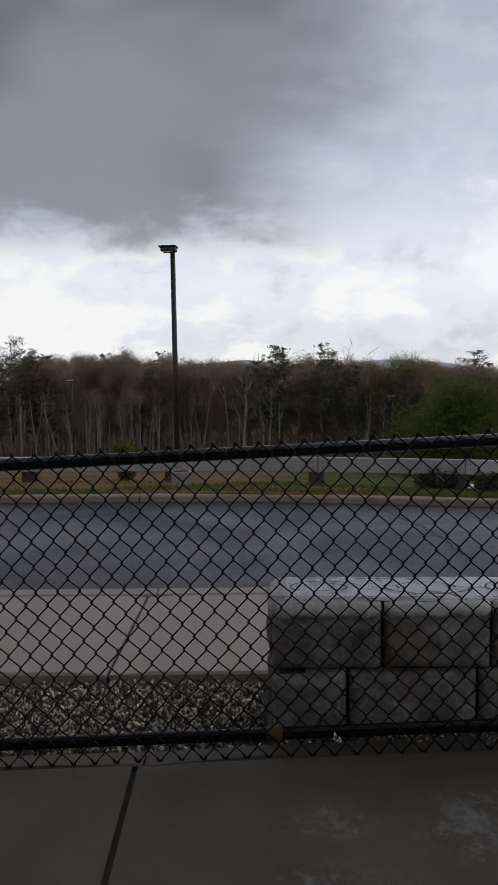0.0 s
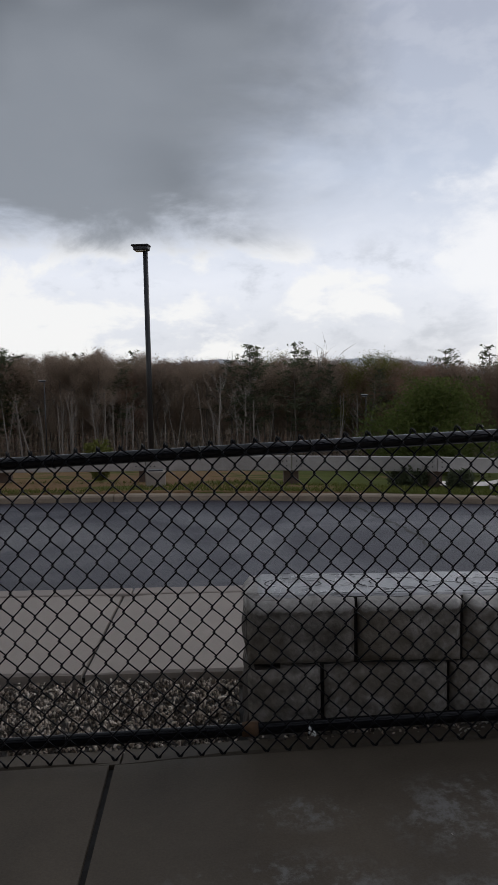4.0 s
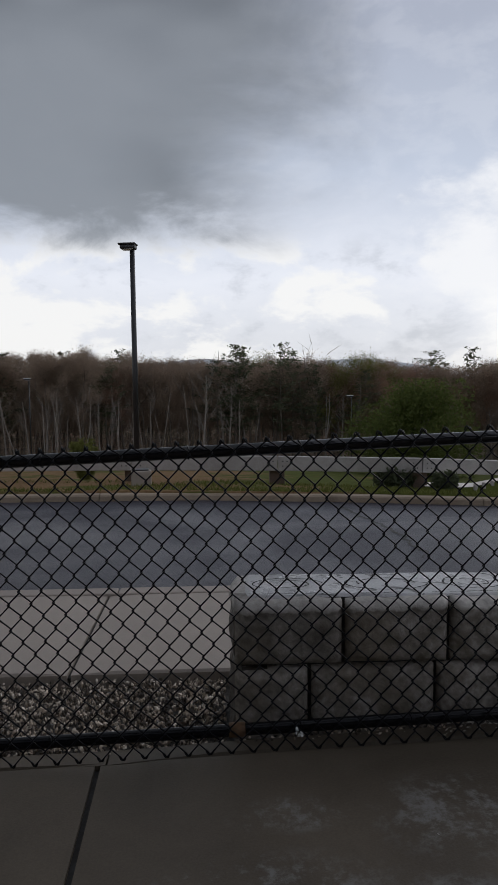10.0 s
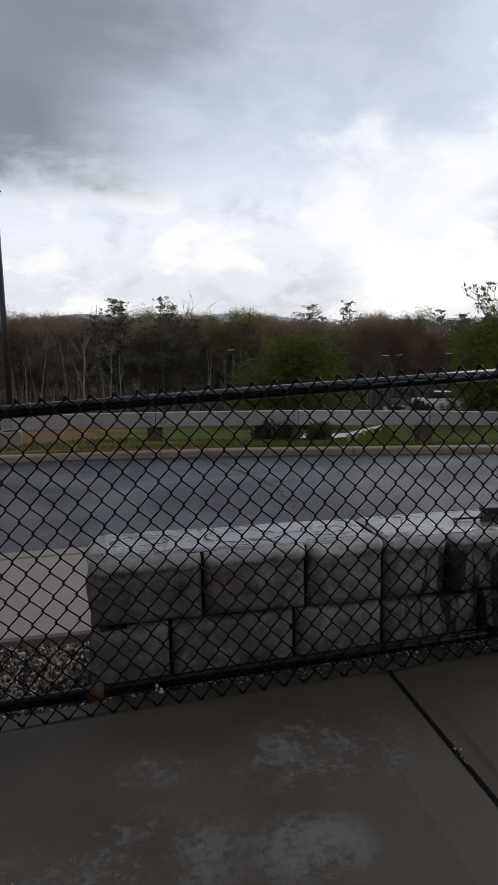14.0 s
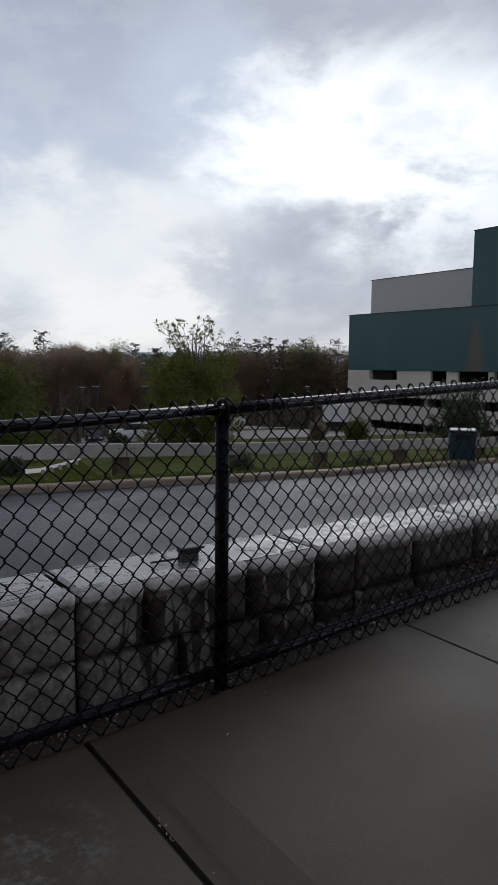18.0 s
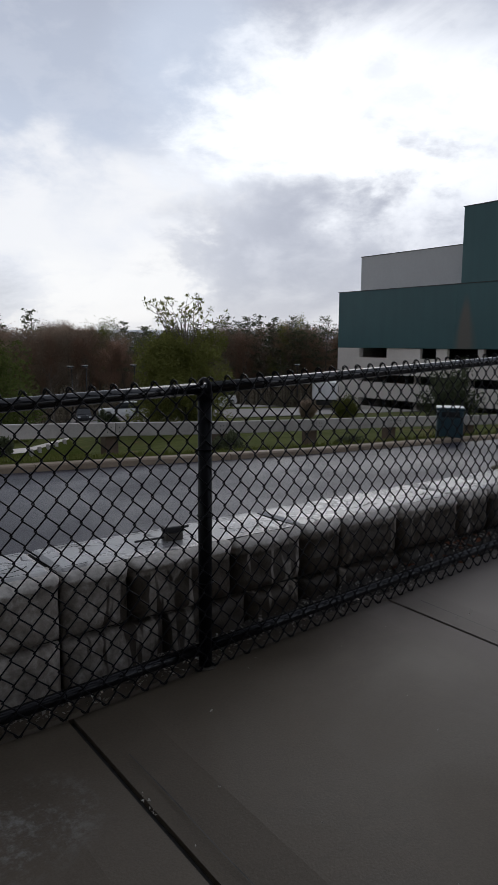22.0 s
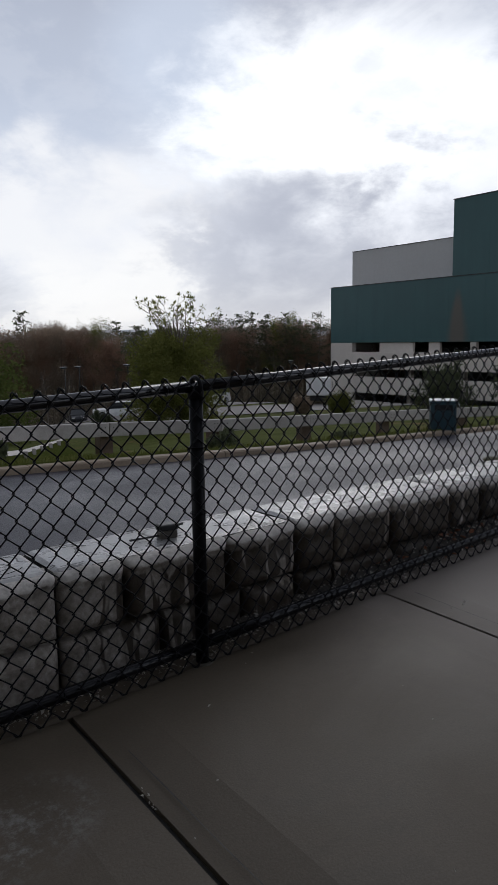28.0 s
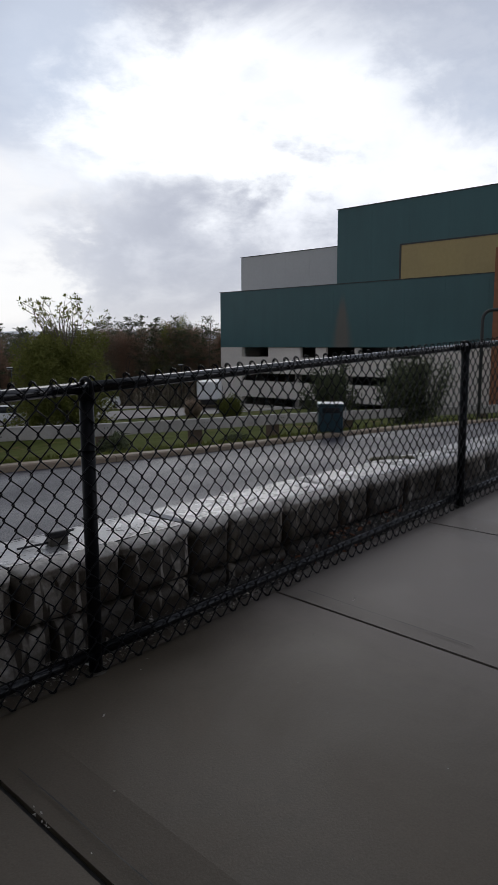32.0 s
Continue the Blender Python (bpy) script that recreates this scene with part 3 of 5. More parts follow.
def land_height(x, y):
    """The verge dips from the kerb to the guard rail; past it the land falls away, less so to the right."""
    off = y - along(KERB, x) - 0.2
    foot = along(RAIL_Z, x) - 0.53
    if off < 4.0:
        return along([(0.0, -0.145), (1.0, -0.145 + (foot + 0.145) * 0.30), (4.0, foot)], off)
    east = min(1.0, max(0.0, (x / (max(y, 1.0) + 2.4) - 0.33) / 0.25))
    # the ground dips to the foot of the garage
    dip = min(1.0, max(0.0, (x - 40) / 14))
    return foot + along(FALL, off) * (1 - east) + along(FALL_EAST, off) * east - 2.3 * dip * dip * (3 - 2 * dip)


# ---- ground, road, walks ----
def ground_sheet():
    xs = [-2500, -900, -300, -120] + [-60 + 3 * i for i in range(44)] + [90, 130, 200, 400, 900, 2500]
    offsets = [-2500, -300, -60, -15, 0.1, 0.16, 0.6, 1, 1.6, 2.4, 3.2, 4.2, 5.2, 6.5, 8, 10, 12, 14, 16, 18, 21, 24, 28, 32, 37, 42, 48, 54, 60, 68, 76, 84, 92, 100, 110, 125, 150, 190, 260, 400, 800, 1500, 2900]
    points, faces = [], []
    for o in offsets:
        for x in xs:
            y = along(KERB, x) + o
            wave = 0.06 * noise.noise((x * 0.3, y * 0.3, 0)) if 0.5 < o < 90 else 0
            points.append((x, y, (-0.6 if o < 0.15 else land_height(x, y)) + wave))
    n = len(xs)
    for j in range(len(offsets) - 1):
        faces += [(j * n + i, j * n + i + 1, (j + 1) * n + i + 1, (j + 1) * n + i) for i in range(n - 1)]
    return points, faces


tagged(part("ground", ground_sheet(), turf, kind="structure", smooth=True), "worn green and brown turf falling away below the road", "ground")


def strip(x0, x1, near, far, lift, step=1.0, rows=2, height=land_height):
    """A sheet between two lines y = near(x) and y = far(x), lying on the land."""
    points, faces = [], []
    n = max(2, int((x1 - x0) / step) + 1)
    for i in range(n):
        x = x0 + (x1 - x0) * i / (n - 1)
        a, b = near(x), far(x)
        for j in range(rows):
            y = a + (b - a) * j / (rows - 1)
            points.append((x, y, height(x, y) + lift))
    for i in range(n - 1):
        faces += [(i * rows + j, (i + 1) * rows + j, (i + 1) * rows + j + 1, i * rows + j + 1) for j in range(rows - 1)]
    return points, faces


tagged(part("road", strip(-60, 60, lambda x: 2.12, lambda x: along(KERB, x) if x < 12 else max(2.2, along(KERB, x)), 0, 1.0, 8,
            lambda x, y: -0.18 + (ROAD_Z + 0.18) * min(1, max(0, (y - 2.1) / 3.4))), asphalt, kind="structure", smooth=True),
       "wet dark grey asphalt drive with fine cracks", "road")


def ribbon(line, width, lift):
    """A flat crooked ribbon on the road."""
    points, faces = [], []
    for i, (x, y) in enumerate(line):
        z = -0.18 + (ROAD_Z + 0.18) * min(1, max(0, (y - 2.1) / 3.4)) + lift
        points += [(x - width / 2, y, z), (x + width / 2, y + width, z)]
        if i:
            faces.append((2 * i - 2, 2 * i - 1, 2 * i + 1, 2 * i))
    return points, faces


CRACK = [(-0.26, 6.05), (-0.14, 5.3), (-0.02, 4.7), (0.05, 4.18), (0.03, 3.7), (0.06, 3.47), (-0.09, 3.14)]
crack_line = []
for (ax, ay), (bx, by) in zip(CRACK, CRACK[1:]):
    crack_line += [(ax + (bx - ax) * k / 6 + random.uniform(-0.03, 0.03), ay + (by - ay) * k / 6 + random.uniform(-0.04, 0.04)) for k in range(6)]
tagged(part("road_crack", ribbon(crack_line, 0.038, 0.004), joint_dark, kind="structure"), "dark crooked crack in the asphalt", "crack")


def slab(x0, x1, y0, y1, height, thick=0.12, gap=0.006, lean=(0.0, 0.0)):
    """A cast slab with eased edges, following the slope; its ends may run a little out of square."""
    e, n = 0.012, 8
    x0, x1 = x0 + gap, x1 - gap
    points, faces = [], []
    for i in range(n + 1):
        x = x0 + (x1 - x0) * i / n
        end = e if i in (0, n) else 0
        h = height(x)
        points += [(x, y0, h - thick), (x, y0, h - e), (x, y0 + e, h - end), (x, y1 - e, h - end), (x, y1, h - e), (x, y1, h - thick)]
        if i == 0 or i == n:
            points[-5:-1] = [(p[0], p[1], min(p[2], h - e)) for p in points[-5:-1]]
        if i:
            o = (i - 1) * 6
            faces += [(o + k, o + k + 6, o + k + 7, o + k + 1) for k in range(5)]
    if lean != (0.0, 0.0):
        points = [(p[0] + p[1] * (lean[0] + (lean[1] - lean[0]) * (p[0] - x0) / (x1 - x0)), p[1], p[2]) for p in points]
    faces += [(0, 1, 2, 3, 4, 5), tuple(n * 6 + k for k in (5, 4, 3, 2, 1, 0))]
    return points, faces


pavement = thing("pavement", "wet dark concrete pavement cast in slabs", "pavement", kind="structure")
part("joint_bed", strip(-12, 16, lambda x: -9.0, lambda x: 0.03, -0.03, 0.5, 2, lambda x, y: walk_height(x)), joint_dark, pavement)
LEAN = {-0.552: 0.022, -2.178: -0.031, 1.10: 0.05}
JOINTS = [-11.7, -10.1, -8.5, -6.9, -5.3, -3.74, -2.178, -0.552, 1.10, 2.62, 4.27, 5.87, 7.5, 9.1, 10.7, 12.3, 13.9]
for a, b in zip(JOINTS, JOINTS[1:]):
    for y0, y1 in ((-9.0, -5.0), (-5.0, 0.03)):
        part("slab", slab(a, b, y0 + 0.004, y1, walk_height, 0.1, 0.011 if abs(a - 1.10) > 0.1 else 0.006, (LEAN.get(a, 0.0), LEAN.get(b, 0.0))), pavement_wet, pavement)

for x, y0, y1, slant in ((-0.485, -1.6, -0.30, 0.022), (1.192, -1.0, -0.10, 0.058), (1.175, -3.2, -1.2, 0.03)):
    points, faces = [], []
    for i in range(25):
        y = y0 + (y1 - y0) * i / 24
        mid, half = x + slant * y + 0.006 * noise.noise((y * 3, x, 0)), 0.0022 * (0.5 + abs(noise.noise((y * 5, x, 4))))
        points += [(mid - half, y, walk_height(mid) + 0.0015), (mid + half, y, walk_height(mid) + 0.0015)]
        if i:
            faces.append((2 * i - 2, 2 * i - 1, 2 * i + 1, 2 * i))
    part("hairline_crack", (points, faces), joint_dark, pavement, "fine crack beside the joint")

sidewalk = thing("sidewalk", "pale buff concrete sidewalk cast in slabs", "sidewalk", kind="structure")
for i in range(-9, 14):
    x = -2.44 + 1.56 * i
    part("slab", slab(x, x + 1.56, 0.77, 1.98, lambda v: -0.06, 0.12, 0.009), walk_concrete, sidewalk)
part("joint_bed", box(-20, 22, 0.78, 1.97, -0.3, -0.09), joint_dark, sidewalk)
near_kerb = thing("kerb", "pale concrete kerb along the sidewalk", "kerb", kind="structure")
for i in range(-6, 8):
    part("kerb_stone", box(-2.39 + 3.1 * i + 0.004, -2.39 + 3.1 * (i + 1) - 0.004, 1.985, 2.12, -0.4, -0.056, 0.012), walk_concrete, near_kerb)


def kerb_piece(x0, x1):
    pts, faces = [], []
    for i in range(5):
        x = x0 + (x1 - x0) * i / 4
        y = along(KERB, x)
        pts += [(x, y, -0.4), (x, y + 0.012, ROAD_Z + 0.062), (x, y + 0.03, ROAD_Z + 0.082), (x, y + 0.15, ROAD_Z + 0.088), (x, y + 0.16, -0.4)]
        if i:
            o = (i - 1) * 5
            faces += [(o + k, o + k + 5, o + k + 6, o + k + 1) for k in range(4)]
    faces += [(0, 1, 2, 3, 4), (24, 23, 22, 21, 20)]
    return pts, faces


far_kerb = thing("kerb", "buff concrete kerb with stained joints beside the grass", "kerb", kind="structure")
for i in range(-12, 14):
    part("kerb_stone", kerb_piece(-0.9 + 2.4 * i + 0.006, -0.9 + 2.4 * (i + 1) - 0.006), kerb_concrete, far_kerb)

# ---- unseen slab and wall added above and behind the camera to block skylight ----
tagged(part("canopy", box(-14, 2.6, -9, -4.2, 4.3, 4.6), light_block, kind="structure"), "unseen slab added overhead to block skylight", "canopy")
tagged(part("wall_south", box(-14, 2.6, -9.3, -9.0, -1, 4.6), light_block, kind="structure"), "unseen wall added behind the camera to block light", "wall")

# ---- chain-link fence ----
BAY, POST_X, RAIL_Y = 3.05, 0.022, 0.034
RAIL_TOP, RAIL_LOW = 1.114, 0.079
CELL_W, CELL_H, CELL_X, NET_TOP, NET_LEAN = 0.07905, 0.0920, -2.3393, 1.067, 0.0511
fence = thing("chain_link_fence", "black vinyl-coated chain-link fence with two rails", "fence")


def net(x0, x1):
    """Zigzag wires, each hooked into the next; barbed at the top edge, knuckled at the bottom."""
    pieces = []
    first, last = math.ceil((x0 - CELL_X) / (CELL_W / 2)), math.ceil((x1 - CELL_X) / (CELL_W / 2))
    steps, low = 25, NET_TOP - 11.5 * CELL_H
    for i in range(first, last):
        line = []
        wob = random.uniform(-0.0015, 0.0015)
        thick = 0.0062
        for k in range(steps + 1):
            right = (k + i + 1) % 2
            side = 1 if right else -1
            rise = low + k * CELL_H / 2
            edge = CELL_X + (i + right) * CELL_W / 2 + NET_LEAN * (NET_TOP - rise)
            back = fence_line(edge) + wob + 0.003 * noise.noise((edge * 1.3, k * 0.2, 5))
            z = walk_height(edge) + rise
            edge += 0.0022 * noise.noise((edge * 2, z * 2, 1)) + side * 0.0026
            z += 0.0024 * noise.noise((edge * 2, z * 2, 9))
            inner = edge - side * 0.0032
            # each wire is a flat coil: it comes to the hook on one face and leaves on the other
            face = -thick * side
            hook = [(inner, back + face, z - 0.0055), (edge, back + face * 0.4, z - 0.0022), (edge, back - face * 0.4, z + 0.0022), (inner, back - face, z + 0.0055)]
            if k == 0:
                hook = [(edge + side * 0.010, back + face, z + 0.012), (edge + side * 0.006, back + face, z + 0.003), (edge, back, z - 0.001), (edge - side * 0.008, back - face, z + 0.007)]
            elif k == steps:
                # one wire bends over the top towards the rail, its neighbour hooks round it from behind
                z -= 0.004
                hook = [(edge + 0.007, back - 0.006, z - 0.011), (edge + 0.001, back - 0.005, z - 0.001), (edge - 0.001, back + 0.004, z + 0.004), (edge - 0.003, back + 0.012, z), (edge - 0.006, back + 0.015, z - 0.012)]
                if side > 0:
                    hook = [(edge - 0.008, back + 0.012, z - 0.014), (edge - 0.001, back + 0.010, z - 0.003), (edge + 0.002, back + 0.002, z), (edge + 0.005, back - 0.006, z - 0.009)]
            line += hook
        pieces.append(tube(line, 0.0029, 5, False))
    return merged(*pieces)


def pipe(x0, x1, z, r, n=8):
    return tube([(x0 + (x1 - x0) * i / n, fence_line(x0 + (x1 - x0) * i / n) + RAIL_Y, walk_height(x0 + (x1 - x0) * i / n) + z) for i in range(n + 1)], r, 18)


for b in range(-2, 3):
    x0, x1 = POST_X + b * BAY, POST_X + (b + 1) * BAY
    part("top_rail", pipe(x0, x1, RAIL_TOP, 0.0225), rail_vinyl, fence, smooth=True)
    low = part("bottom_rail", pipe(x0, x1, RAIL_LOW, 0.0225), low_vinyl, fence, smooth=True)
    part("wire_mesh", net(x0, x1), vinyl, fence, smooth=True)
    for i in range(7):
        x = x0 + 0.28 + i * 0.44 + random.uniform(-0.05, 0.05)
        for z in (RAIL_TOP, RAIL_LOW):
            ring = [(x + 0.004 * math.sin(3 * a), fence_line(x) + RAIL_Y + 0.0255 * math.cos(a), walk_height(x) + z + 0.0255 * math.sin(a)) for a in [2 * math.pi * k / 12 for k in range(13)]]
            part("wire_tie", tube(ring, 0.002, 4, False), vinyl, fence)
for b in range(-2, 4):
    x = POST_X + b * BAY
    z = walk_height(x)
    post = part("post", tube([(x, RAIL_Y, z - 0.1), (x, RAIL_Y, z + 1.08)], 0.027, 18), vinyl, fence, smooth=True)
    cap = merged(moved(lathe([(0.031, 0.0), (0.032, 0.025), (0.027, 0.045), (0.015, 0.055)], 18), pose(x, RAIL_Y, z + 1.068)),
                 tube([(x, RAIL_Y + 0.034 * math.cos(a), z + RAIL_TOP + 0.034 * math.sin(a)) for a in [2 * math.pi * k / 16 for k in range(17)]], 0.009, 8, False))
    part("loop_cap", cap, vinyl, post, smooth=True)
    part("footing", moved(lathe([(0.046, -0.02), (0.045, 0.003), (0.036, 0.006), (0.028, 0.006)], 18), pose(x, RAIL_Y, z)), damp_concrete, post)
    for h in (0.35, 0.62, 0.88):
        band = [(x + 0.031 * math.cos(a), RAIL_Y + 0.031 * math.sin(a), z + h) for a in [2 * math.pi * k / 14 for k in range(15)]]
        part("tie_band", tube(band, 0.0035, 5, False), vinyl, post)
part("rail_sleeve", tube([(-1.70, fence_line(-1.7) + RAIL_Y, walk_height(-1.68) + RAIL_LOW), (-1.64, fence_line(-1.7) + RAIL_Y, walk_height(-1.65) + RAIL_LOW)], 0.0265, 14), rusty, fence, "rusty brown sleeve joining the bottom rail", smooth=True)

# ---- concrete strip under the fence ----
under = thing("mow_strip", "narrow damp concrete strip under the fence", "paving", kind="structure")
for i in range(-3, 6):
    a, b = -2.15 + 3.2 * i, -2.15 + 3.2 * (i + 1)
    part("slab", slab(a, b, 0.036, 0.135, lambda v: walk_height(v) - 0.002, 0.1, 0.004), pavement_wet, under)

# ---- low wall of cast stone blocks ----
low_wall = thing("stone_block_wall", "low wall of wet grey cast-stone blocks behind the fence", "wall")
WALL_X0, WALL_Y0, WALL_Y1 = -1.68, 0.20, 0.575
COURSE = 0.182


def wall_top(x):
    return along([(-1.7, 0.453), (-0.5, 0.443), (0.3, 0.440), (1.0, 0.440), (2.0, 0.438), (20, 0.43)], x)


def pillow(x0, x1, z0, z1, seed, shoulder=False):
    """A rock-faced stone: rounded rim, uneven bulging face, along the front at y = 0."""
    nx, nz = max(6, int((x1 - x0) / 0.022)), max(8, int((z1 - z0) / 0.011))
    points, faces = [], []
    rim = 0.046
    for j in range(nz + 1):
        for i in range(nx + 1):
            u, v = i / nx, j / nz
            x, z = x0 + (x1 - x0) * u, z0 + (z1 - z0) * v
            dx, dz = min(x - x0, x1 - x), min(z - z0, z1 - z)
            edge = math.sin(math.pi / 2 * min(1, max(0, dx) / rim)) ** 0.6 * math.sin(math.pi / 2 * min(1, max(0, dz) / rim)) ** 0.6
            bulge = edge * (0.036 + 0.022 * noise.noise((x * 5 + seed, z * 6, seed)) + 0.012 * noise.noise((x * 17, z * 17, seed)))
            jag = 0.006 * noise.noise((x * 9, z * 9, seed + 3))
            back = 0.03 - bulge
            if shoulder:
                # the top edge rolls over to the flat of the block
                roll = min(1.0, max(0.0, 1 - (z1 - z) / (0.034 + 0.012 * noise.noise((x * 12, seed, 2)))))
                back += 0.034 * roll ** 2.0 - 0.030 * (1 - edge) * roll
                if z1 - z < 0.042 + 0.020 * noise.noise((x * 15, seed, 8)):
                    back -= 0.009
            points.append((x + (jag if 0 < u < 1 else 0), back, z + jag))
    n = nx + 1
    for j in range(nz):
        faces += [(j * n + i, j * n + i + 1, (j + 1) * n + i + 1, (j + 1) * n + i) for i in range(nx)]
    ring = [i for i in range(n)] + [(j + 1) * n - 1 for j in range(1, nz + 1)] + [nz * n + i for i in range(nx - 1, -1, -1)] + [j * n for j in range(nz - 1, 0, -1)]
    base = len(points)
    points += [(points[i][0], 0.13, points[i][2]) for i in ring]
    m = len(ring)
    faces += [(ring[(k + 1) % m], ring[k], base + k, base + (k + 1) % m) for k in range(m)]
    faces.append(tuple(base + k for k in range(m)))
    return points, faces


def coping(x0, x1, seed):
    """The block's body and its flat cast top with a worn, uneven front edge."""
    nx, ny = 48, 14
    first = 0.05 if seed == 0 else 0.008
    points, faces = [], []
    for j in range(ny + 1):
        for i in range(nx + 1):
            u, v = i / nx, j / ny
            x = x0 + first + (x1 - x0 - first - 0.008) * u
            y = WALL_Y0 + 0.040 + (WALL_Y1 - WALL_Y0 - 0.040) * v
            z = wall_top(x) + 0.004 * noise.noise((x * 4, y * 6, seed))
            front = max(0, 1 - v * ny / 1.5)
            ends = max(0, 1 - min(u, 1 - u) * nx / 1.0)
            y -= front * (0.008 * noise.noise((x * 8, seed, 0)))
            z -= 0.007 * front ** 2 + 0.010 * ends + max(0, 1 - (1 - v) * ny) * 0.015
            points.append((x, y, z))
    n = nx + 1
    for j in range(ny):
        faces += [(j * n + i, j * n + i + 1, (j + 1) * n + i + 1, (j + 1) * n + i) for i in range(nx)]
    ring = [i for i in range(n)] + [(j + 1) * n - 1 for j in range(1, ny + 1)] + [ny * n + i for i in range(nx - 1, -1, -1)] + [j * n for j in range(ny - 1, 0, -1)]
    base = len(points)
    points += [(points[i][0], points[i][1], -0.25) for i in ring]
    m = len(ring)
    faces += [(ring[(k + 1) % m], ring[k], base + k, base + (k + 1) % m) for k in range(m)]
    return points, faces


TOP_CUTS = [[0.434, 0.851], [0.28, 0.78], [0.26, 0.67], [0.30, 0.74], [0.42, 0.79]]
LOW_CUTS = [[0.30, 0.80], [0.44, 0.86], [0.25, 0.70], [0.45, 0.88], [0.22, 0.64]]
for b in range(12):
    x0, x1 = WALL_X0 + 1.18 * b, WALL_X0 + 1.18 * (b + 1)
    block = part("block", coping(x0, x1, b), stone_top, low_wall, "flat wet cast top, pale and shining", smooth=False)
    block.data.materials.append(joint_dark)
    for face in block.data.polygons:
        face.material_index = 1 if abs(face.normal.z) < 0.3 else 0
    for cuts, z0, z1 in ((TOP_CUTS, COURSE, None), (LOW_CUTS, -0.15, COURSE)):
        marks = [0.0, *cuts[b % 5], 1.18]
        for k, (p, q) in enumerate(zip(marks, marks[1:])):
            high = z1 if z1 is not None else wall_top(x0 + p) - 0.002
            low = max(z0, walk_height(x0 + p) - 0.08)
            if high - low < 0.06:
                continue
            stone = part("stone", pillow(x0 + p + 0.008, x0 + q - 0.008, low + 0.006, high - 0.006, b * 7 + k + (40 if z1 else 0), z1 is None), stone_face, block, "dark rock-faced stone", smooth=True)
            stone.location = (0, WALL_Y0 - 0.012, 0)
    if b == 0:
        for z0, z1, s in ((-0.15, COURSE, 90), (COURSE, wall_top(x0) - 0.002, 91)):
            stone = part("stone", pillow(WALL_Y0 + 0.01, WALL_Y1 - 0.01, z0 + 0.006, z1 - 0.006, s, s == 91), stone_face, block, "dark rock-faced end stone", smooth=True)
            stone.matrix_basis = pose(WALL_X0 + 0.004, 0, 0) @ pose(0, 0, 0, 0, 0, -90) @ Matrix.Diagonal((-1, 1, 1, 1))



# score lines pressed into the tops: an oval on each stone, and broken lines along both edges
def scored(line, width):
    points, faces = [], []
    for i, (x, y) in enumerate(line):
        a, b = line[max(0, i - 1)], line[min(len(line) - 1, i + 1)]
        way = Vector((b[0] - a[0], b[1] - a[1], 0)).normalized()
        half = width / 2 * (0.45 + 0.9 * abs(noise.noise((x * 23, y * 23, 6))))
        z = wall_top(x) + 0.0045
        points += [(x - way.y * half, y + way.x * half, z), (x + way.y * half, y - way.x * half, z)]
        if i:
            faces.append((2 * i - 2, 2 * i, 2 * i + 1, 2 * i - 1))
    return points, faces


random.seed(31)
scores = []
for b in range(7):
    x0 = WALL_X0 + 1.18 * b
    marks = [0.03, *TOP_CUTS[b % 5], 1.16]
    for k, (p, q) in enumerate(zip(marks, marks[1:])):
        mid, half = x0 + (p + q) / 2, (q - p) / 2
        for turn in range(2 if b == 0 else 1):
            start, reach = random.uniform(0, 6.3), random.uniform(3.4, 5.9) if b == 0 else random.uniform(0.8, 2.2)
            grow = random.uniform(0.62, 0.86) - 0.22 * turn
            scores.append(scored([(mid + half * grow * math.cos(start + reach * i / 26) + 0.008 * noise.noise((i * 0.3, b, k)), 0.395 + 0.115 * grow * math.sin(start + reach * i / 26) + 0.008 * noise.noise((i * 0.3, b, k + 9))) for i in range(27)], 0.010))
        for y in (0.262, 0.515, 0.545):
            at = x0 + p + random.uniform(0.0, 0.08)
            while at < x0 + q - 0.05:
                run = random.uniform(0.06, 0.24) if b < 2 else random.uniform(0.03, 0.12)
                end = min(at + run, x0 + q - 0.02)
                if random.random() < 0.75:
                    scores.append(scored([(at + (end - at) * i / 8, y + 0.007 * noise.noise((at * 4 + i * 0.4, y * 30, 2))) for i in range(9)], 0.008))
                at = end + random.uniform(0.02, 0.14)
for i in range(90):
    x, y = random.uniform(-1.6, 5.0), random.uniform(0.25, 0.56)
    scores.append(scored([(x + 0.011 * k, y + random.uniform(-0.003, 0.003)) for k in range(random.randint(2, 4))], 0.007))
part("score_lines", merged(*scores), score_dark, low_wall, "dark scored lines and pits in the wet tops", kind="stuff")

# ---- guard rail ----
guard = thing("guard_rail", "weathered grey timber guard rail on brown posts", "guard rail")


def rail_point(x):
    y = along(RAIL, x)
    return Vector((x, y, along(RAIL_Z, x) - 0.53))


disc = moved(lathe([(0.013, -0.004), (0.013, 0.005), (0.007, 0.009)], 8), pose(0, 0, 0, 90))
bolt_mesh = bpy.data.meshes.new("bolt")
bolt_mesh.from_pydata(disc[0], [], disc[1])
bolt_mesh.materials.append(black_steel)
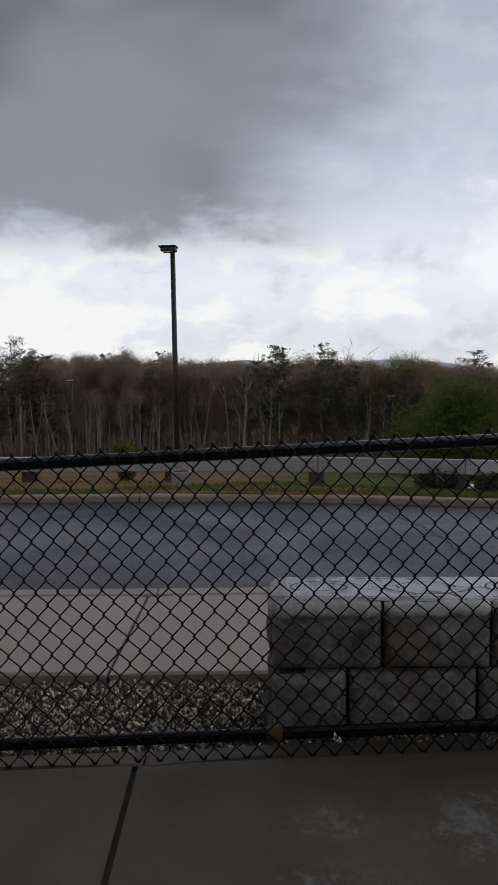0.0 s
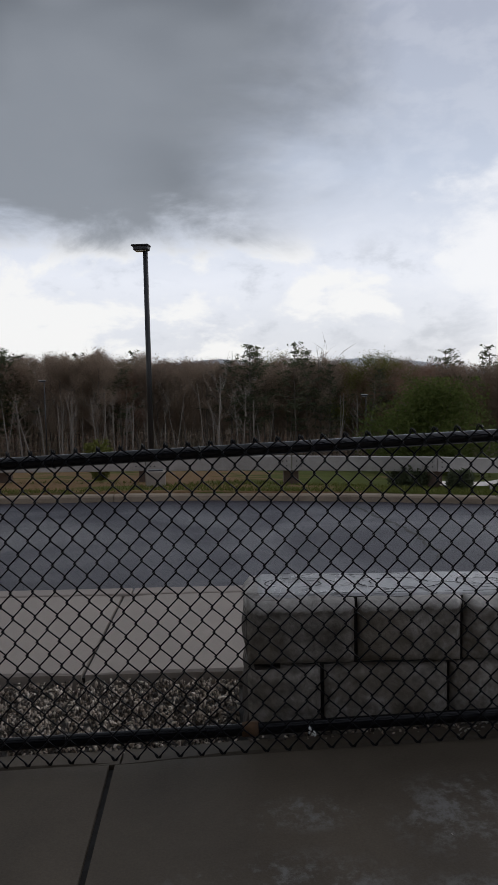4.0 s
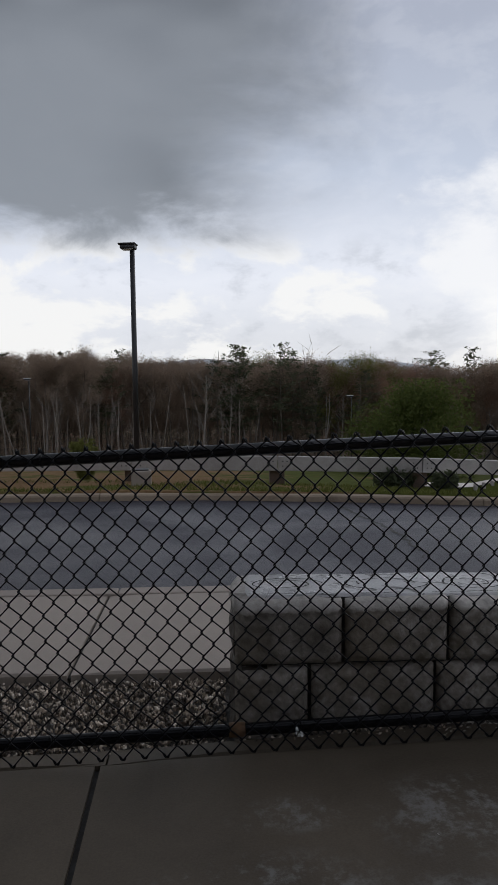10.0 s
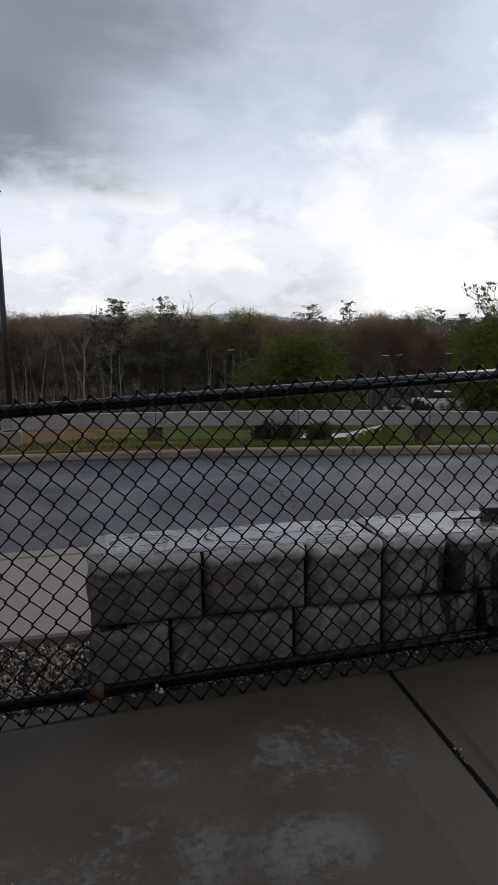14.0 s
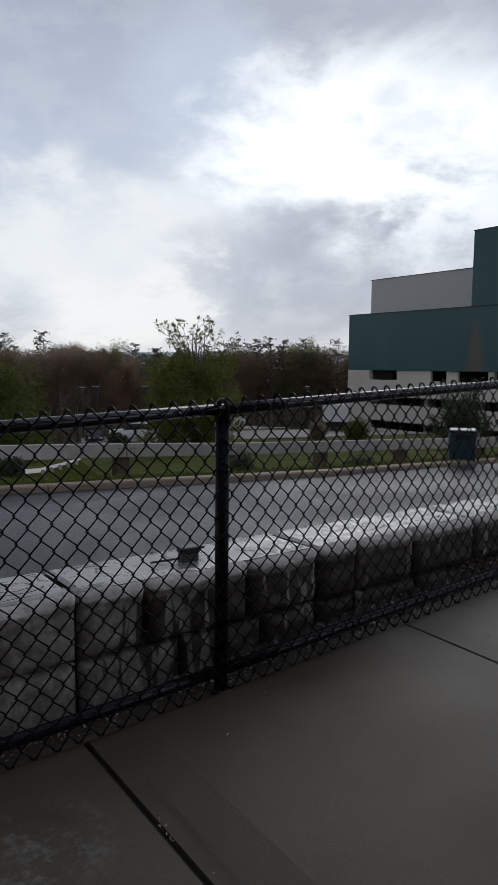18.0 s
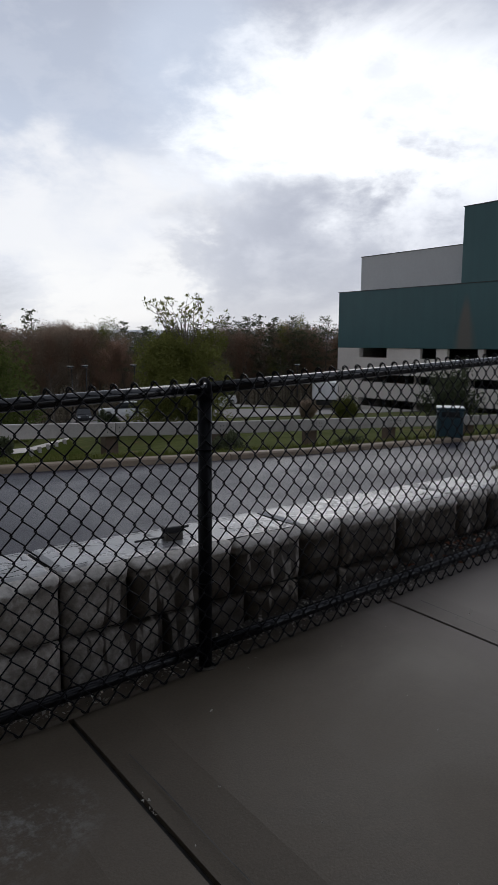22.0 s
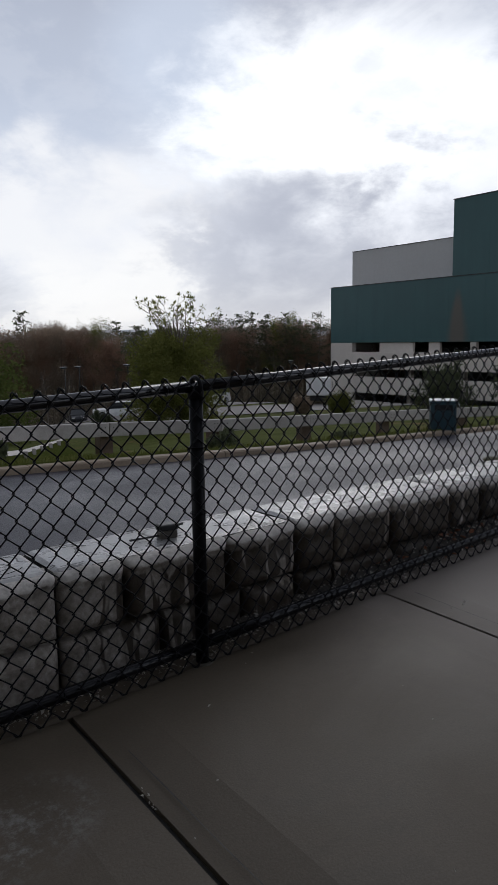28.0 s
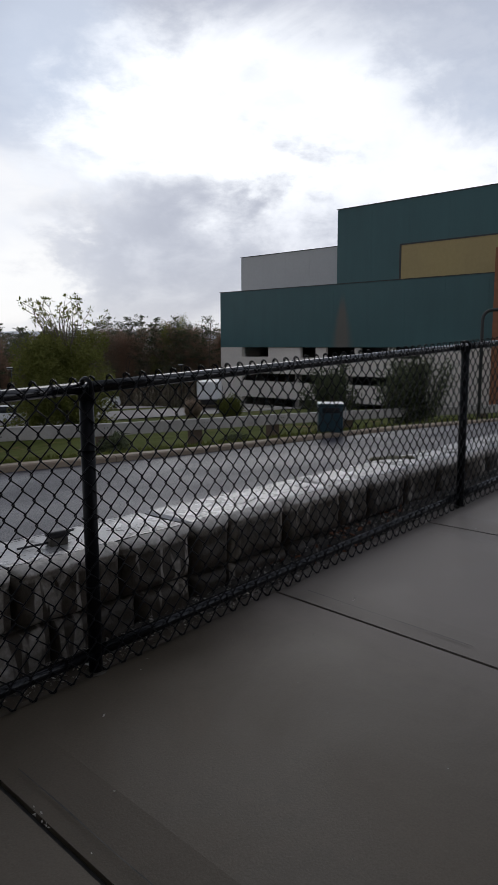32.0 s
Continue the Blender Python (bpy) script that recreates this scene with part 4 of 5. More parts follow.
for i in range(-11, 13):
    x0, x1 = -0.65 + 2.7 * i, -0.65 + 2.7 * (i + 1)
    a, b = rail_point(x0), rail_point(x1)
    turn = math.degrees(math.atan2(b.y - a.y, b.x - a.x))
    length = (b - a).length
    lean = -math.degrees(math.asin((b.z - a.z) / length))
    m = Matrix.Translation(a + Vector((0, 0, 0.26))) @ pose(0, 0, 0, 0, lean, turn)
    part("beam", box(0.006, length - 0.006, -0.14, 0.0, 0, 0.27, 0.012), timber, guard, m=m)
    if -4 <= i <= 8:
        for u in (0.09, 0.17, length - 0.17, length - 0.09):
            for h in (0.09, 0.18):
                same("bolt", bolt_mesh, guard, m=m @ Matrix.Translation((u, -0.14, h)))
    part("post", box(-0.14, 0.14, 0.003, 0.25, -0.9, 0.25, 0.01), post_wood, guard, "brown timber post", m=Matrix.Translation(a) @ pose(0, 0, 0, 0, 0, turn))


# ---- street lamps ----
def lamp_post(height, top_mat, thick=1.0):
    pole = thing("street_lamp", "dark square-headed parking-lot lamp on a straight pole", "street lamp", group="parking lot lamps")
    part("pole", tube([(0, 0, -0.2), (0, 0, height)], [0.125 * thick, 0.105 * thick], 12), black_steel, pole, smooth=True)
    part("base_plate", lathe([(0.3, -0.3), (0.3, 0.5), (0.26, 0.55)], 14), pale_concrete, pole, "round concrete base")
    head = part("lamp_head", box(-0.31, 0.33, -0.22, 0.22, 0.0, 0.19, 0.05), black_steel, pole)
    part("cover", box(-0.38, 0.36, -0.27, 0.27, 0.17, 0.24, 0.03), top_mat, head)
    head.location = (-0.17, 0, height)
    lens = part("lens", box(-0.24, 0.24, -0.17, 0.17, -0.02, 0.006, 0.008), white_paint, head, "pale flat lens")
    return pole




def at_sight(azimuth, distance):
    """The place at that bearing from +y and distance from where the camera stands."""
    return -1.7 + distance * math.sin(radians(azimuth)), -2.4 + distance * math.cos(radians(azimuth))


def planted(ob, x, y, turn=0.0, size=1.0, sink=0.05):
    ob.matrix_basis = Matrix.Translation((x, y, land_height(x, y) - sink)) @ pose(0, 0, 0, 0, 0, turn) @ Matrix.Scale(size, 4)
    return ob


for azimuth, distance, top, turn in ((-6.8, 30, 10.45, -8), (-15.0, 78, 0.25, 20), (10.8, 82, -1.35, 0), (23.2, 88, -2.0, 10), (24.3, 92, -1.95, 10), (41.3, 92, -1.8, 30), (28.1, 90, -1.9, 10)):
    x, y = at_sight(azimuth, distance)
    z = land_height(x, y)
    # the light glancing off far lamp covers is put in as white paint
    lamp_post(1.285 + distance * math.tan(radians(top)) - z, black_steel if distance < 40 else white_paint, 1.0 if distance < 40 else 0.5).matrix_basis = Matrix.Translation((x, y, z)) @ pose(0, 0, 0, 0, 0, turn)


# ---- trees ----
def flakes(centres, size, flat=0.0, long=1.0, up=0.0, thin=0.45):
    """Small two-faced leaf or twig clumps at centres, turned at random."""
    points, faces = [], []
    for c in centres:
        u = Vector((random.gauss(0, 1), random.gauss(0, 1), random.gauss(0, 1) * (1 - flat) + up)).normalized()
        v = u.cross(Vector((random.gauss(0, 1), random.gauss(0, 1), random.gauss(0, 1) + 0.01))).normalized()
        s = size * random.uniform(0.5, 1.3)
        c = Vector(c)
        n = len(points)
        points += [tuple(c - u * s * long), tuple(c + v * s * thin - u * s * 0.1), tuple(c + u * s * long), tuple(c - v * s * thin + u * s * 0.15)]
        faces.append((n, n + 1, n + 2, n + 3))
    return points, faces


def limb(start, way, length, radius, bend=0.25, steps=4):
    """Points and radii of a bending, tapering limb."""
    line, radii, p, d = [Vector(start)], [radius], Vector(start), Vector(way).normalized()
    for i in range(steps):
        d = (d + Vector((random.gauss(0, bend), random.gauss(0, bend), random.gauss(0, bend * 0.5) + 0.08))).normalized()
        p = p + d * length / steps
        line.append(p)
        radii.append(radius * (1 - 0.8 * (i + 1) / steps))
    return line, radii


def conifer(height, width, bare=0.25, seed=0, droop=0.0, leaves=6500, size=0.15, label="dark green pine in the woods", name="conifer"):
    """A pine: whorls of level limbs of unequal reach, each with flat pads of needles towards its end, and sky between them."""
    random.seed(seed)
    tree = thing(name, label, "tree", group="trees of the woods")
    line, radii = limb((0, 0, -0.4), (0, 0, 1), height, height * 0.011, 0.02, 6)
    pieces, centres = [tube(line, radii, 6)], []
    z = height * bare
    while z < height * 0.985:
        g = (z / height - bare) / (1 - bare)
        spread = width * (1 - g) ** 0.75 * (0.55 + 0.45 * min(1, g * 4)) + 0.25
        for k in range(5):
            a = 2 * math.pi * (k + random.uniform(-0.35, 0.35)) / 5 + z * 3
            reach = spread * random.choice((0.5, 0.75, 0.95, 1.1, 1.35))
            if random.random() < 0.12:
                continue
            ln, rd = limb((0, 0, z), (math.cos(a), math.sin(a), droop + 0.1 + 0.75 * g ** 2 + random.uniform(-0.08, 0.16)), reach, 0.045, 0.10, 3)
            pieces.append(tube(ln, rd, 3, False))
            for n in range(max(6, int(leaves / 85 * reach / width))):
                t = 0.32 + 0.72 * random.random() ** 0.7
                q = ln[0].lerp(ln[-1], t)
                wide = 0.10 + 0.16 * reach * (1.05 - abs(2 * t - 1.2))
                centres.append(q + Vector((random.gauss(0, wide), random.gauss(0, wide), random.gauss(0.05, 0.07))))
        z += random.uniform(0.75, 1.15) * (1.15 - 0.5 * g)
    part("trunk", merged(*pieces), bark, tree)
    part("crown", flakes(centres, size * 0.95, 0.55, 1.3), needles, tree, kind="stuff")
    return tree


def broadleaf(height, width, mat, seed=0, bare=0.35, leaves=9000, size=0.115, wood=None, long=2.2, fork=0.2, label="bare russet tree in the woods", name="woodland_tree", limbs=16):
    """A tree in early leaf: fine limbs and twigs with small clumps and gaps."""
    random.seed(seed)
    tree = thing(name, label, "tree", group="trees of the woods")
    line, radii = limb((0, 0, -0.4), (0, 0, 1), height * 0.92, height * 0.0125, 0.06, 7)
    pieces, centres = [tube(line, radii, 6)], []
    for i in range(limbs):
        f = bare + (0.97 - bare) * i / limbs
        k = min(6, int(f * 7))
        start = line[k].lerp(line[k + 1], f * 7 - k)
        a = random.uniform(0, 2 * math.pi)
        profile = math.sin(math.pi * min(1, max(0.05, 0.12 + 0.85 * (f - bare) / (1 - bare)))) ** 0.7
        reach = width * profile * random.uniform(0.6, 1.1) + 0.6
        way = Vector((math.cos(a), math.sin(a), 0.35 + fork + 0.6 * f))
        ln, rd = limb(start, way, reach * 1.2, radii[k] * 0.55, 0.2, 4)
        pieces.append(tube(ln, rd, 4, False))
        for j in range(5):
            b = ln[random.randint(1, 4)]
            tw = (way.normalized() + Vector((random.gauss(0, 0.6), random.gauss(0, 0.6), random.gauss(0.3, 0.4)))).normalized()
            l2, r2 = limb(b, tw, reach * random.uniform(0.3, 0.6), 0.02, 0.2, 3)
            pieces.append(tube(l2, r2, 3, False))
            for q in range(int(leaves * 1.7 / limbs / 5)):
                g = l2[0].lerp(l2[-1], random.uniform(0.1, 1.1))
                centres.append(g + Vector((random.gauss(0, 0.3), random.gauss(0, 0.3), random.gauss(0, 0.3))) * width / 2.6)
    part("trunk", merged(*pieces), wood or bark, tree)
    if centres:
        part("crown", flakes(centres, size * 0.62, 0.0, long * 0.9, 0.5, 0.34), mat, tree, kind="stuff")
    return tree


TREES = {
    "pine": [conifer(15.5, 4.0, 0.30, 1), conifer(14.0, 3.6, 0.25, 2), conifer(16.5, 4.0, 0.45, 3, 0.1, 5600)],
    "russet": [broadleaf(14.0, 3.2, russet, 11), broadleaf(13.0, 3.6, russet, 12, 0.3)],
    "drab": [broadleaf(14.0, 3.0, drab, 21, 0.4, label="bare drab brown tree in the woods"), broadleaf(12.5, 3.2, drab, 22, 0.3, label="bare drab brown tree in the woods")],
    "olive": [broadleaf(13.0, 3.2, olive, 31, 0.3, 7000, label="tree in first olive leaf in the woods")],
    "birch": [broadleaf(13.0, 2.4, drab, 41, 0.45, 0, 0.12, pale_bark, label="pale-barked bare birch at the edge of the woods", name="birch", limbs=12),
              broadleaf(11.0, 2.6, drab, 42, 0.35, 0, 0.12, pale_bark, fork=0.5, label="pale bare birch at the edge of the woods", name="birch", limbs=14)],
}
HEIGHTS = {b.name: max(v.co.z for c in b.children for v in c.data.vertices) for kinds in TREES.values() for b in kinds}
SAPPED = {k: list(v) for k, v in TREES.items()}


def place_tree(kind, azimuth, distance, top, pick=None):
    """Stand a tree at that way and distance, with its top at the given angle above the eye."""
    x, y = at_sight(azimuth, distance)
    z = land_height(x, y)
    wanted = 1.285 + distance * math.tan(radians(top)) - z
    kinds = TREES[kind]
    base = kinds[(random.randrange(len(kinds)) if pick is None else pick)]
    tall = HEIGHTS[base.name]
    size = wanted / tall
    m = Matrix.Translation((x, y, z)) @ pose(0, 0, 0, 0, 0, random.uniform(0, 360)) @ Matrix.Diagonal((size * random.uniform(0.9, 1.15), size * random.uniform(0.9, 1.15), size, 1))
    if base in SAPPED[kind]:
        SAPPED[kind].remove(base)
        base.matrix_basis = m
        return base
    return copy_thing(base, m)


random.seed(5)
# landmark trees on the skyline
for kind, azimuth, distance, top, pick in (
        ("pine", -19.2, 100, 3.90, 2), ("pine", -18.0, 104, 2.80, 0), ("pine", -16.8, 102, 2.50, 1), ("pine", -12.4, 108, 2.20, 1), ("pine", -11.0, 106, 2.20, 0),
        ("pine", -8.0, 110, 2.35, 1), ("pine", 1.4, 96, 3.00, 0), ("pine", 1.9, 97, 2.60, 1), ("pine", 5.2, 96, 2.80, 1), ("pine", 6.0, 98, 2.40, 0),
        ("pine", 17.0, 105, 2.25, 0), ("pine", 20.1, 110, 2.20, 1), ("pine", 27.3, 110, 1.45, 1), ("pine", 28.8, 108, 1.25, 0), ("pine", 30.8, 108, 1.15, 1),
        ("pine", 34.6, 104, 1.75, 0), ("pine", 35.5, 103, 1.95, 1), ("pine", 36.4, 105, 1.80, 2), ("pine", 37.2, 104, 2.10, 0), ("pine", 38.1, 104, 2.05, 1), ("pine", 39.3, 102, 2.05, 0), ("pine", 40.8, 100, 1.95, 1), ("pine", 41.9, 99, 1.75, 2), ("pine", 43.5, 96, 2.25, 2),
        ("birch", -5.6, 100, 2.40, 1), ("birch", 7.2, 99, 2.20, 1), ("birch", -1.3, 92, 1.00, 1), ("birch", 0.3, 94, 0.30, 0), ("birch", 0.8, 93, 0.00, 1),
        ("birch", -11.2, 92, 1.10, 0), ("birch", -9.7, 93, 0.90, 0), ("birch", -8.8, 95, 0.50, 0), ("birch", -8.2, 94, 0.10, 0), ("birch", -13.0, 92, 1.20, 0),
        ("birch", -13.8, 94, 0.70, 0), ("birch", -16.9, 93, 0.90, 0), ("birch", -19.0, 92, 1.10, 0), ("birch", -7.0, 94, 1.10, 0), ("birch", -15.2, 94, 0.60, 0),
        ("birch", 21.7, 96, -0.25, 0), ("birch", 23.3, 96, -0.75, 0), ("birch", 10.1, 95, 0.90, 0)):
    place_tree(kind, azimuth, distance, top, pick)
# the rest of the wood's edge, in mixed stands
STANDS = [(-26, "pine"), (-17.2, "drab"), (-8, "drab"), (-3, "drab"), (4, "drab"), (6, "drab"), (9, "russet"), (15, "russet"), (21, "drab"), (24, "russet"), (27.5, "pine"), (34, "russet"), (46, "russet"), (52, "drab")]
azimuth = -26.0
while azimuth < 50:
    near = [k for a, k in STANDS if a <= azimuth][-1]
    for row, distance in enumerate((100, 110)):
        kind = near if random.random() < 0.66 else random.choice(("drab", "russet", "russet", "drab", "drab", "drab", "olive", "pine"))
        low = along([(-30, 2.15), (-14, 2.0), (-6, 1.75), (14, 1.4), (30, 1.1), (36, 1.15), (39, 1.45), (60, 1.4)], azimuth)
        place_tree(kind, azimuth + random.uniform(-0.4, 0.4), distance + random.uniform(-4, 4), low + random.gauss(0.0, 0.33) + 0.1 * row - (0.35 if kind == "pine" else 0))
    azimuth += 0.86
for spare in [t for kind in SAPPED.values() for t in kind]:
    for o in (*spare.children_recursive, spare):
        bpy.data.objects.remove(o)


def thicket():
    """The depth of the wood behind its edge: close trunks and twig clumps."""
    random.seed(77)
    centres, pieces = [], []
    for i in range(230000):
        azimuth, distance = random.uniform(-32, 56), 98 + 30 * random.random() ** 1.3
        x, y = at_sight(azimuth, distance)
        low = along([(-30, 1.9), (-14, 1.8), (-6, 1.5), (14, 1.15), (30, 0.85), (36, 0.95), (39, 1.2), (60, 1.2)], azimuth)
        top = 1.285 + distance * math.tan(radians(low + 0.30 * noise.noise((azimuth * 0.9, distance * 0.06, 0)) + 0.28 * noise.noise((azimuth * 3.1, distance * 0.1, 7)) - 0.1))
        z0 = land_height(x, y)
        centres.append((x, y, z0 + (top - z0) * random.random()))
    for i in range(30000):
        x, y = at_sight(random.uniform(-30, 54), random.uniform(91, 108))
        centres.append((x, y, land_height(x, y) + random.random() ** 2.2 * 3.6))
    return flakes(centres, 0.125, 0.0, 1.7, 0.7, 0.42)


def trunks(count, seed, low, high, ways=(-30, 52)):
    """Close-set bare trunks inside the wood's edge."""
    random.seed(seed)
    pieces = []
    for i in range(count):
        x, y = at_sight(random.uniform(*ways), random.uniform(low, high))
        z0 = land_height(x, y)
        tall = (1.285 + math.hypot(x + 1.7, y + 2.4) * math.tan(radians(1.1)) - z0) * random.uniform(0.45, 0.9)
        thick = random.uniform(0.05, 0.12)
        line, radii = limb((x, y, z0 - 0.5), (random.gauss(0, 0.05), 0, 1), tall, thick, 0.07, 5)
        pieces.append(tube(line, [thick * (1 - 0.65 * k / 5) for k in range(6)], 5, False))
        if random.random() < 0.5:
            fork, thin = limb(line[random.randint(2, 4)], (random.choice((-0.5, 0.5)), 0, 1), tall * 0.35, thick * 0.5, 0.15, 3)
            pieces.append(tube(fork, thin, 4, False))
    return merged(*pieces)


tagged(part("woods", thicket(), far_wood, kind="stuff"), "brown leafless depth of the woods behind the lot", "woods")
tagged(part("trunks", trunks(330, 78, 97, 116), bark, kind="stuff"), "close dark trunks inside the woods", "woods")
tagged(part("trunks", trunks(75, 79, 92, 102, (-30, 12)), pale_bark, kind="stuff"), "slender pale trunks along the edge of the woods", "woods")


# ---- hills on the horizon ----
def ridge(azimuths, heights, distance, deep):
    points, faces = [], []
    n = 60
    for i in range(n + 1):
        a = azimuths[0] + (azimuths[-1] - azimuths[0]) * i / n
        h = float(np.interp(a, azimuths, heights)) + 0.03 * noise.noise((a * 2.0, distance, 0)) + 0.012 * noise.noise((a * 9.0, distance, 0))
        x, y = at_sight(a, distance)
        xb, yb = at_sight(a, distance + deep)
        xf, yf = at_sight(a, distance - deep)
        points += [(xf, yf, -40), (x, y, 1.3 + distance * math.tan(radians(h))), (xb, yb, -40)]
        if i:
            o = 3 * i - 3
            faces += [(o, o + 3, o + 4, o + 1), (o + 1, o + 4, o + 5, o + 2)]
    return points, faces


tagged(part("hill", ridge([-12, -6.5, -4.2, -2.2, -0.8, 1.2, 2.2], [1.0, 1.4, 1.65, 1.82, 1.87, 1.65, 0.9], 2300, 250), hazed_hill, kind="structure", smooth=True), "hazy wooded hill on the horizon", "hill")
tagged(part("hill", ridge([6.0, 7.6, 8.6, 10.5, 12.3, 14.5, 18.0], [1.0, 1.45, 1.66, 1.74, 1.68, 1.45, 0.9], 2200, 250), hazed_hill, kind="structure", smooth=True), "hazy wooded hill on the horizon", "hill")
tagged(part("hill", ridge([18, 23, 30, 38, 46], [0.6, 0.95, 1.0, 1.05, 0.8], 2400, 250), hazed_hill, kind="structure", smooth=True), "hazy wooded hill on the horizon", "hill")
mast_x, mast_y = at_sight(0.0, 2200)
mast = thing("radio_mast", "thin lattice radio mast on the far hill", "mast")
part("pole", tube([(mast_x, mast_y, 50), (mast_x, mast_y, 98)], [0.9, 0.5], 4), black_steel, mast)

# ---- trees and shrubs in the grounds ----
def grounds_tree(height, width, mat, seed, label, leaves, size, sparse=0.0):
    """A planted tree: a full crown of small leaves with gaps, and above it, where sparse, bare shoots with leaf tufts."""
    random.seed(seed)
    tree = thing("leafy_tree", label, "tree", group="trees in the grounds")
    body = height - sparse
    line, radii = limb((0, 0, -0.3), (0, 0, 1), height * 0.93, 0.11, 0.05, 7)
    pieces, centres = [tube(line, radii, 7)], []
    for i in range(34):
        f = random.uniform(0.12, 0.8)
        k = min(6, int(f * 7))
        start = line[k].lerp(line[k + 1], f * 7 - k)
        a = random.uniform(0, 2 * math.pi)
        ln, rd = limb(start, (math.cos(a), math.sin(a), 0.7), width * random.uniform(0.5, 1.0), radii[k] * 0.5, 0.18, 4)
        pieces.append(tube(ln, rd, 4, False))
    clumps = []
    for i in range(40):
        z = random.uniform(0.0, 0.9)
        a, r = random.uniform(0, 2 * math.pi), random.random() ** 0.6
        reach = width * math.sin(math.pi * min(0.93, 0.24 + 0.66 * z)) ** 0.8
        clumps.append((Vector((math.cos(a) * r * reach * 0.8, math.sin(a) * r * reach * 0.8, body * z)), width * random.uniform(0.22, 0.42)))
    while len(centres) < leaves:
        c, s = random.choice(clumps)
        d = Vector((random.gauss(0, 1), random.gauss(0, 1), random.gauss(0, 0.75))).normalized() * s * random.random() ** 0.4
        p = c + d
        if p.z < body * 1.02 and noise.noise(p * 2.1) > -0.15:
            centres.append(p)
    tufts = ([], [])
    if sparse:
        for i in range(15):
            a = 2.4 * i + random.uniform(-0.3, 0.3)
            out = random.uniform(0.1, 0.72)
            ln, rd = limb((0.3 * width * out * math.cos(a), 0.3 * width * out * math.sin(a), body * 0.86), (math.cos(a) * out, math.sin(a) * out, 1.05 - 0.3 * out), (sparse + body * 0.14) * random.uniform(0.8, 1.12) * (1.08 - 0.15 * out), 0.035, 0.10, 5)
            pieces.append(tube(ln, rd, 4, False))
            for j in range(5):
                q = ln[random.randint(2, 5)]
                l2, r2 = limb(q, (math.cos(a) + random.gauss(0, 0.7), math.sin(a) + random.gauss(0, 0.7), 0.7), random.uniform(0.3, 0.7), 0.014, 0.12, 2)
                pieces.append(tube(l2, r2, 3, False))
                for n in range(13):
                    d = Vector((random.gauss(0, 1), random.gauss(0, 1), random.gauss(0.4, 0.8))).normalized()
                    across = d.cross(Vector((0.3, 0.2, 1))).normalized() * 0.035
                    q, tip, k = l2[-1] + d * 0.03, l2[-1] + d * random.uniform(0.16, 0.27), len(tufts[0])
                    tufts[0].extend((tuple(q), tuple(q.lerp(tip, 0.5) + across), tuple(tip), tuple(q.lerp(tip, 0.5) - across)))
                    tufts[1].append((k, k + 1, k + 2, k + 3))
    part("trunk", merged(*pieces), bark, tree)
    part("crown", merged(flakes(centres, size, 0.0, 1.0), tufts), mat, tree, kind="stuff")
    return tree


x, y = at_sight(16.6, 45)
planted(grounds_tree(6.1, 5.2, spring, 61, "broad tree in fresh green leaf", 34000, 0.11), x, y, 20)
x, y = at_sight(32.3, 34)
planted(grounds_tree(5.75, 2.9, olive, 62, "olive-green tree with a sparse leafy top", 62000, 0.066, 1.15), x, y, 120)


def shrub(height, width, seed, mat, label, leaves=11000, size=0.05):
    random.seed(seed)
    bush = thing("shrub", label, "shrub", group="shrubs in the grounds")
    pieces, centres = [], []
    for i in range(22):
        a, t = random.uniform(0, 2 * math.pi), random.uniform(0.15, 1.0)
        ln, rd = limb((0, 0, 0), (math.cos(a) * t * width / height, math.sin(a) * t * width / height, 1), height * random.uniform(0.7, 1.05) * (1.15 - 0.4 * t), 0.025, 0.14, 4)
        pieces.append(tube(ln, rd, 4, False))
        for j in range(leaves // 22):
            q = ln[0].lerp(ln[-1], random.uniform(0.25, 1.03))
            centres.append(q + Vector((random.gauss(0, 0.1), random.gauss(0, 0.1), random.gauss(0, 0.1))) * width)
    part("stem", merged(*pieces), bark, bush)
    part("foliage", flakes(centres, size, 0.0, 1.5), mat, bush, kind="stuff")
    return bush


for azimuth, distance, h, wd, mat, label in (
        (53.4, 23, -1.7, 1.25, needles, "dark evergreen shrub behind the guard rail"), (60.0, 23, -1.1, 1.5, needles, "broad dark evergreen shrub behind the guard rail"),
        (42.2, 42, 1.1, 0.9, drab, "small bare shrub in the lot"), (45.3, 40, 1.2, 1.4, olive, "small bare shrub in the lot"),
        (25.9, 34, 1.4, 0.55, needles, "small evergreen shrub in the lot"), (18.2, 12.75, 0.36, 0.34, needles, "low dark shrub under the guard rail"), (14.3, 13.3, 0.5, 0.62, needles, "low dark shrub under the guard rail"),
        (36.0, 15.0, 0.4, 0.8, needles, "low dark shrub under the guard rail"), (45.8, 17.0, 0.4, 0.8, needles, "low dark shrub under the guard rail"), (-11.0, 25, 1.5, 0.5, olive, "thin yellow-green shrub below the road")):
    x, y = at_sight(azimuth, distance)
    if h < 0:
        h = 1.285 + distance * math.tan(radians(h)) - land_height(x, y)
    planted(shrub(h, wd, int(azimuth * 7 + 300), mat, label), x, y)

# ---- parking lots below ----
for n, (x0, x1, y0, y1) in enumerate(((18, 52, 31, 43.5), (22, 56, 47.5, 62.5), (28, 58, 65, 86))):
    tagged(part("parking_lot", strip(x0, x1, lambda x: y0, lambda x: y1, 0.05, 3.0, 10), lot_asphalt, kind="structure", smooth=True), "wet pale grey parking lot between grass islands", "parking lot")


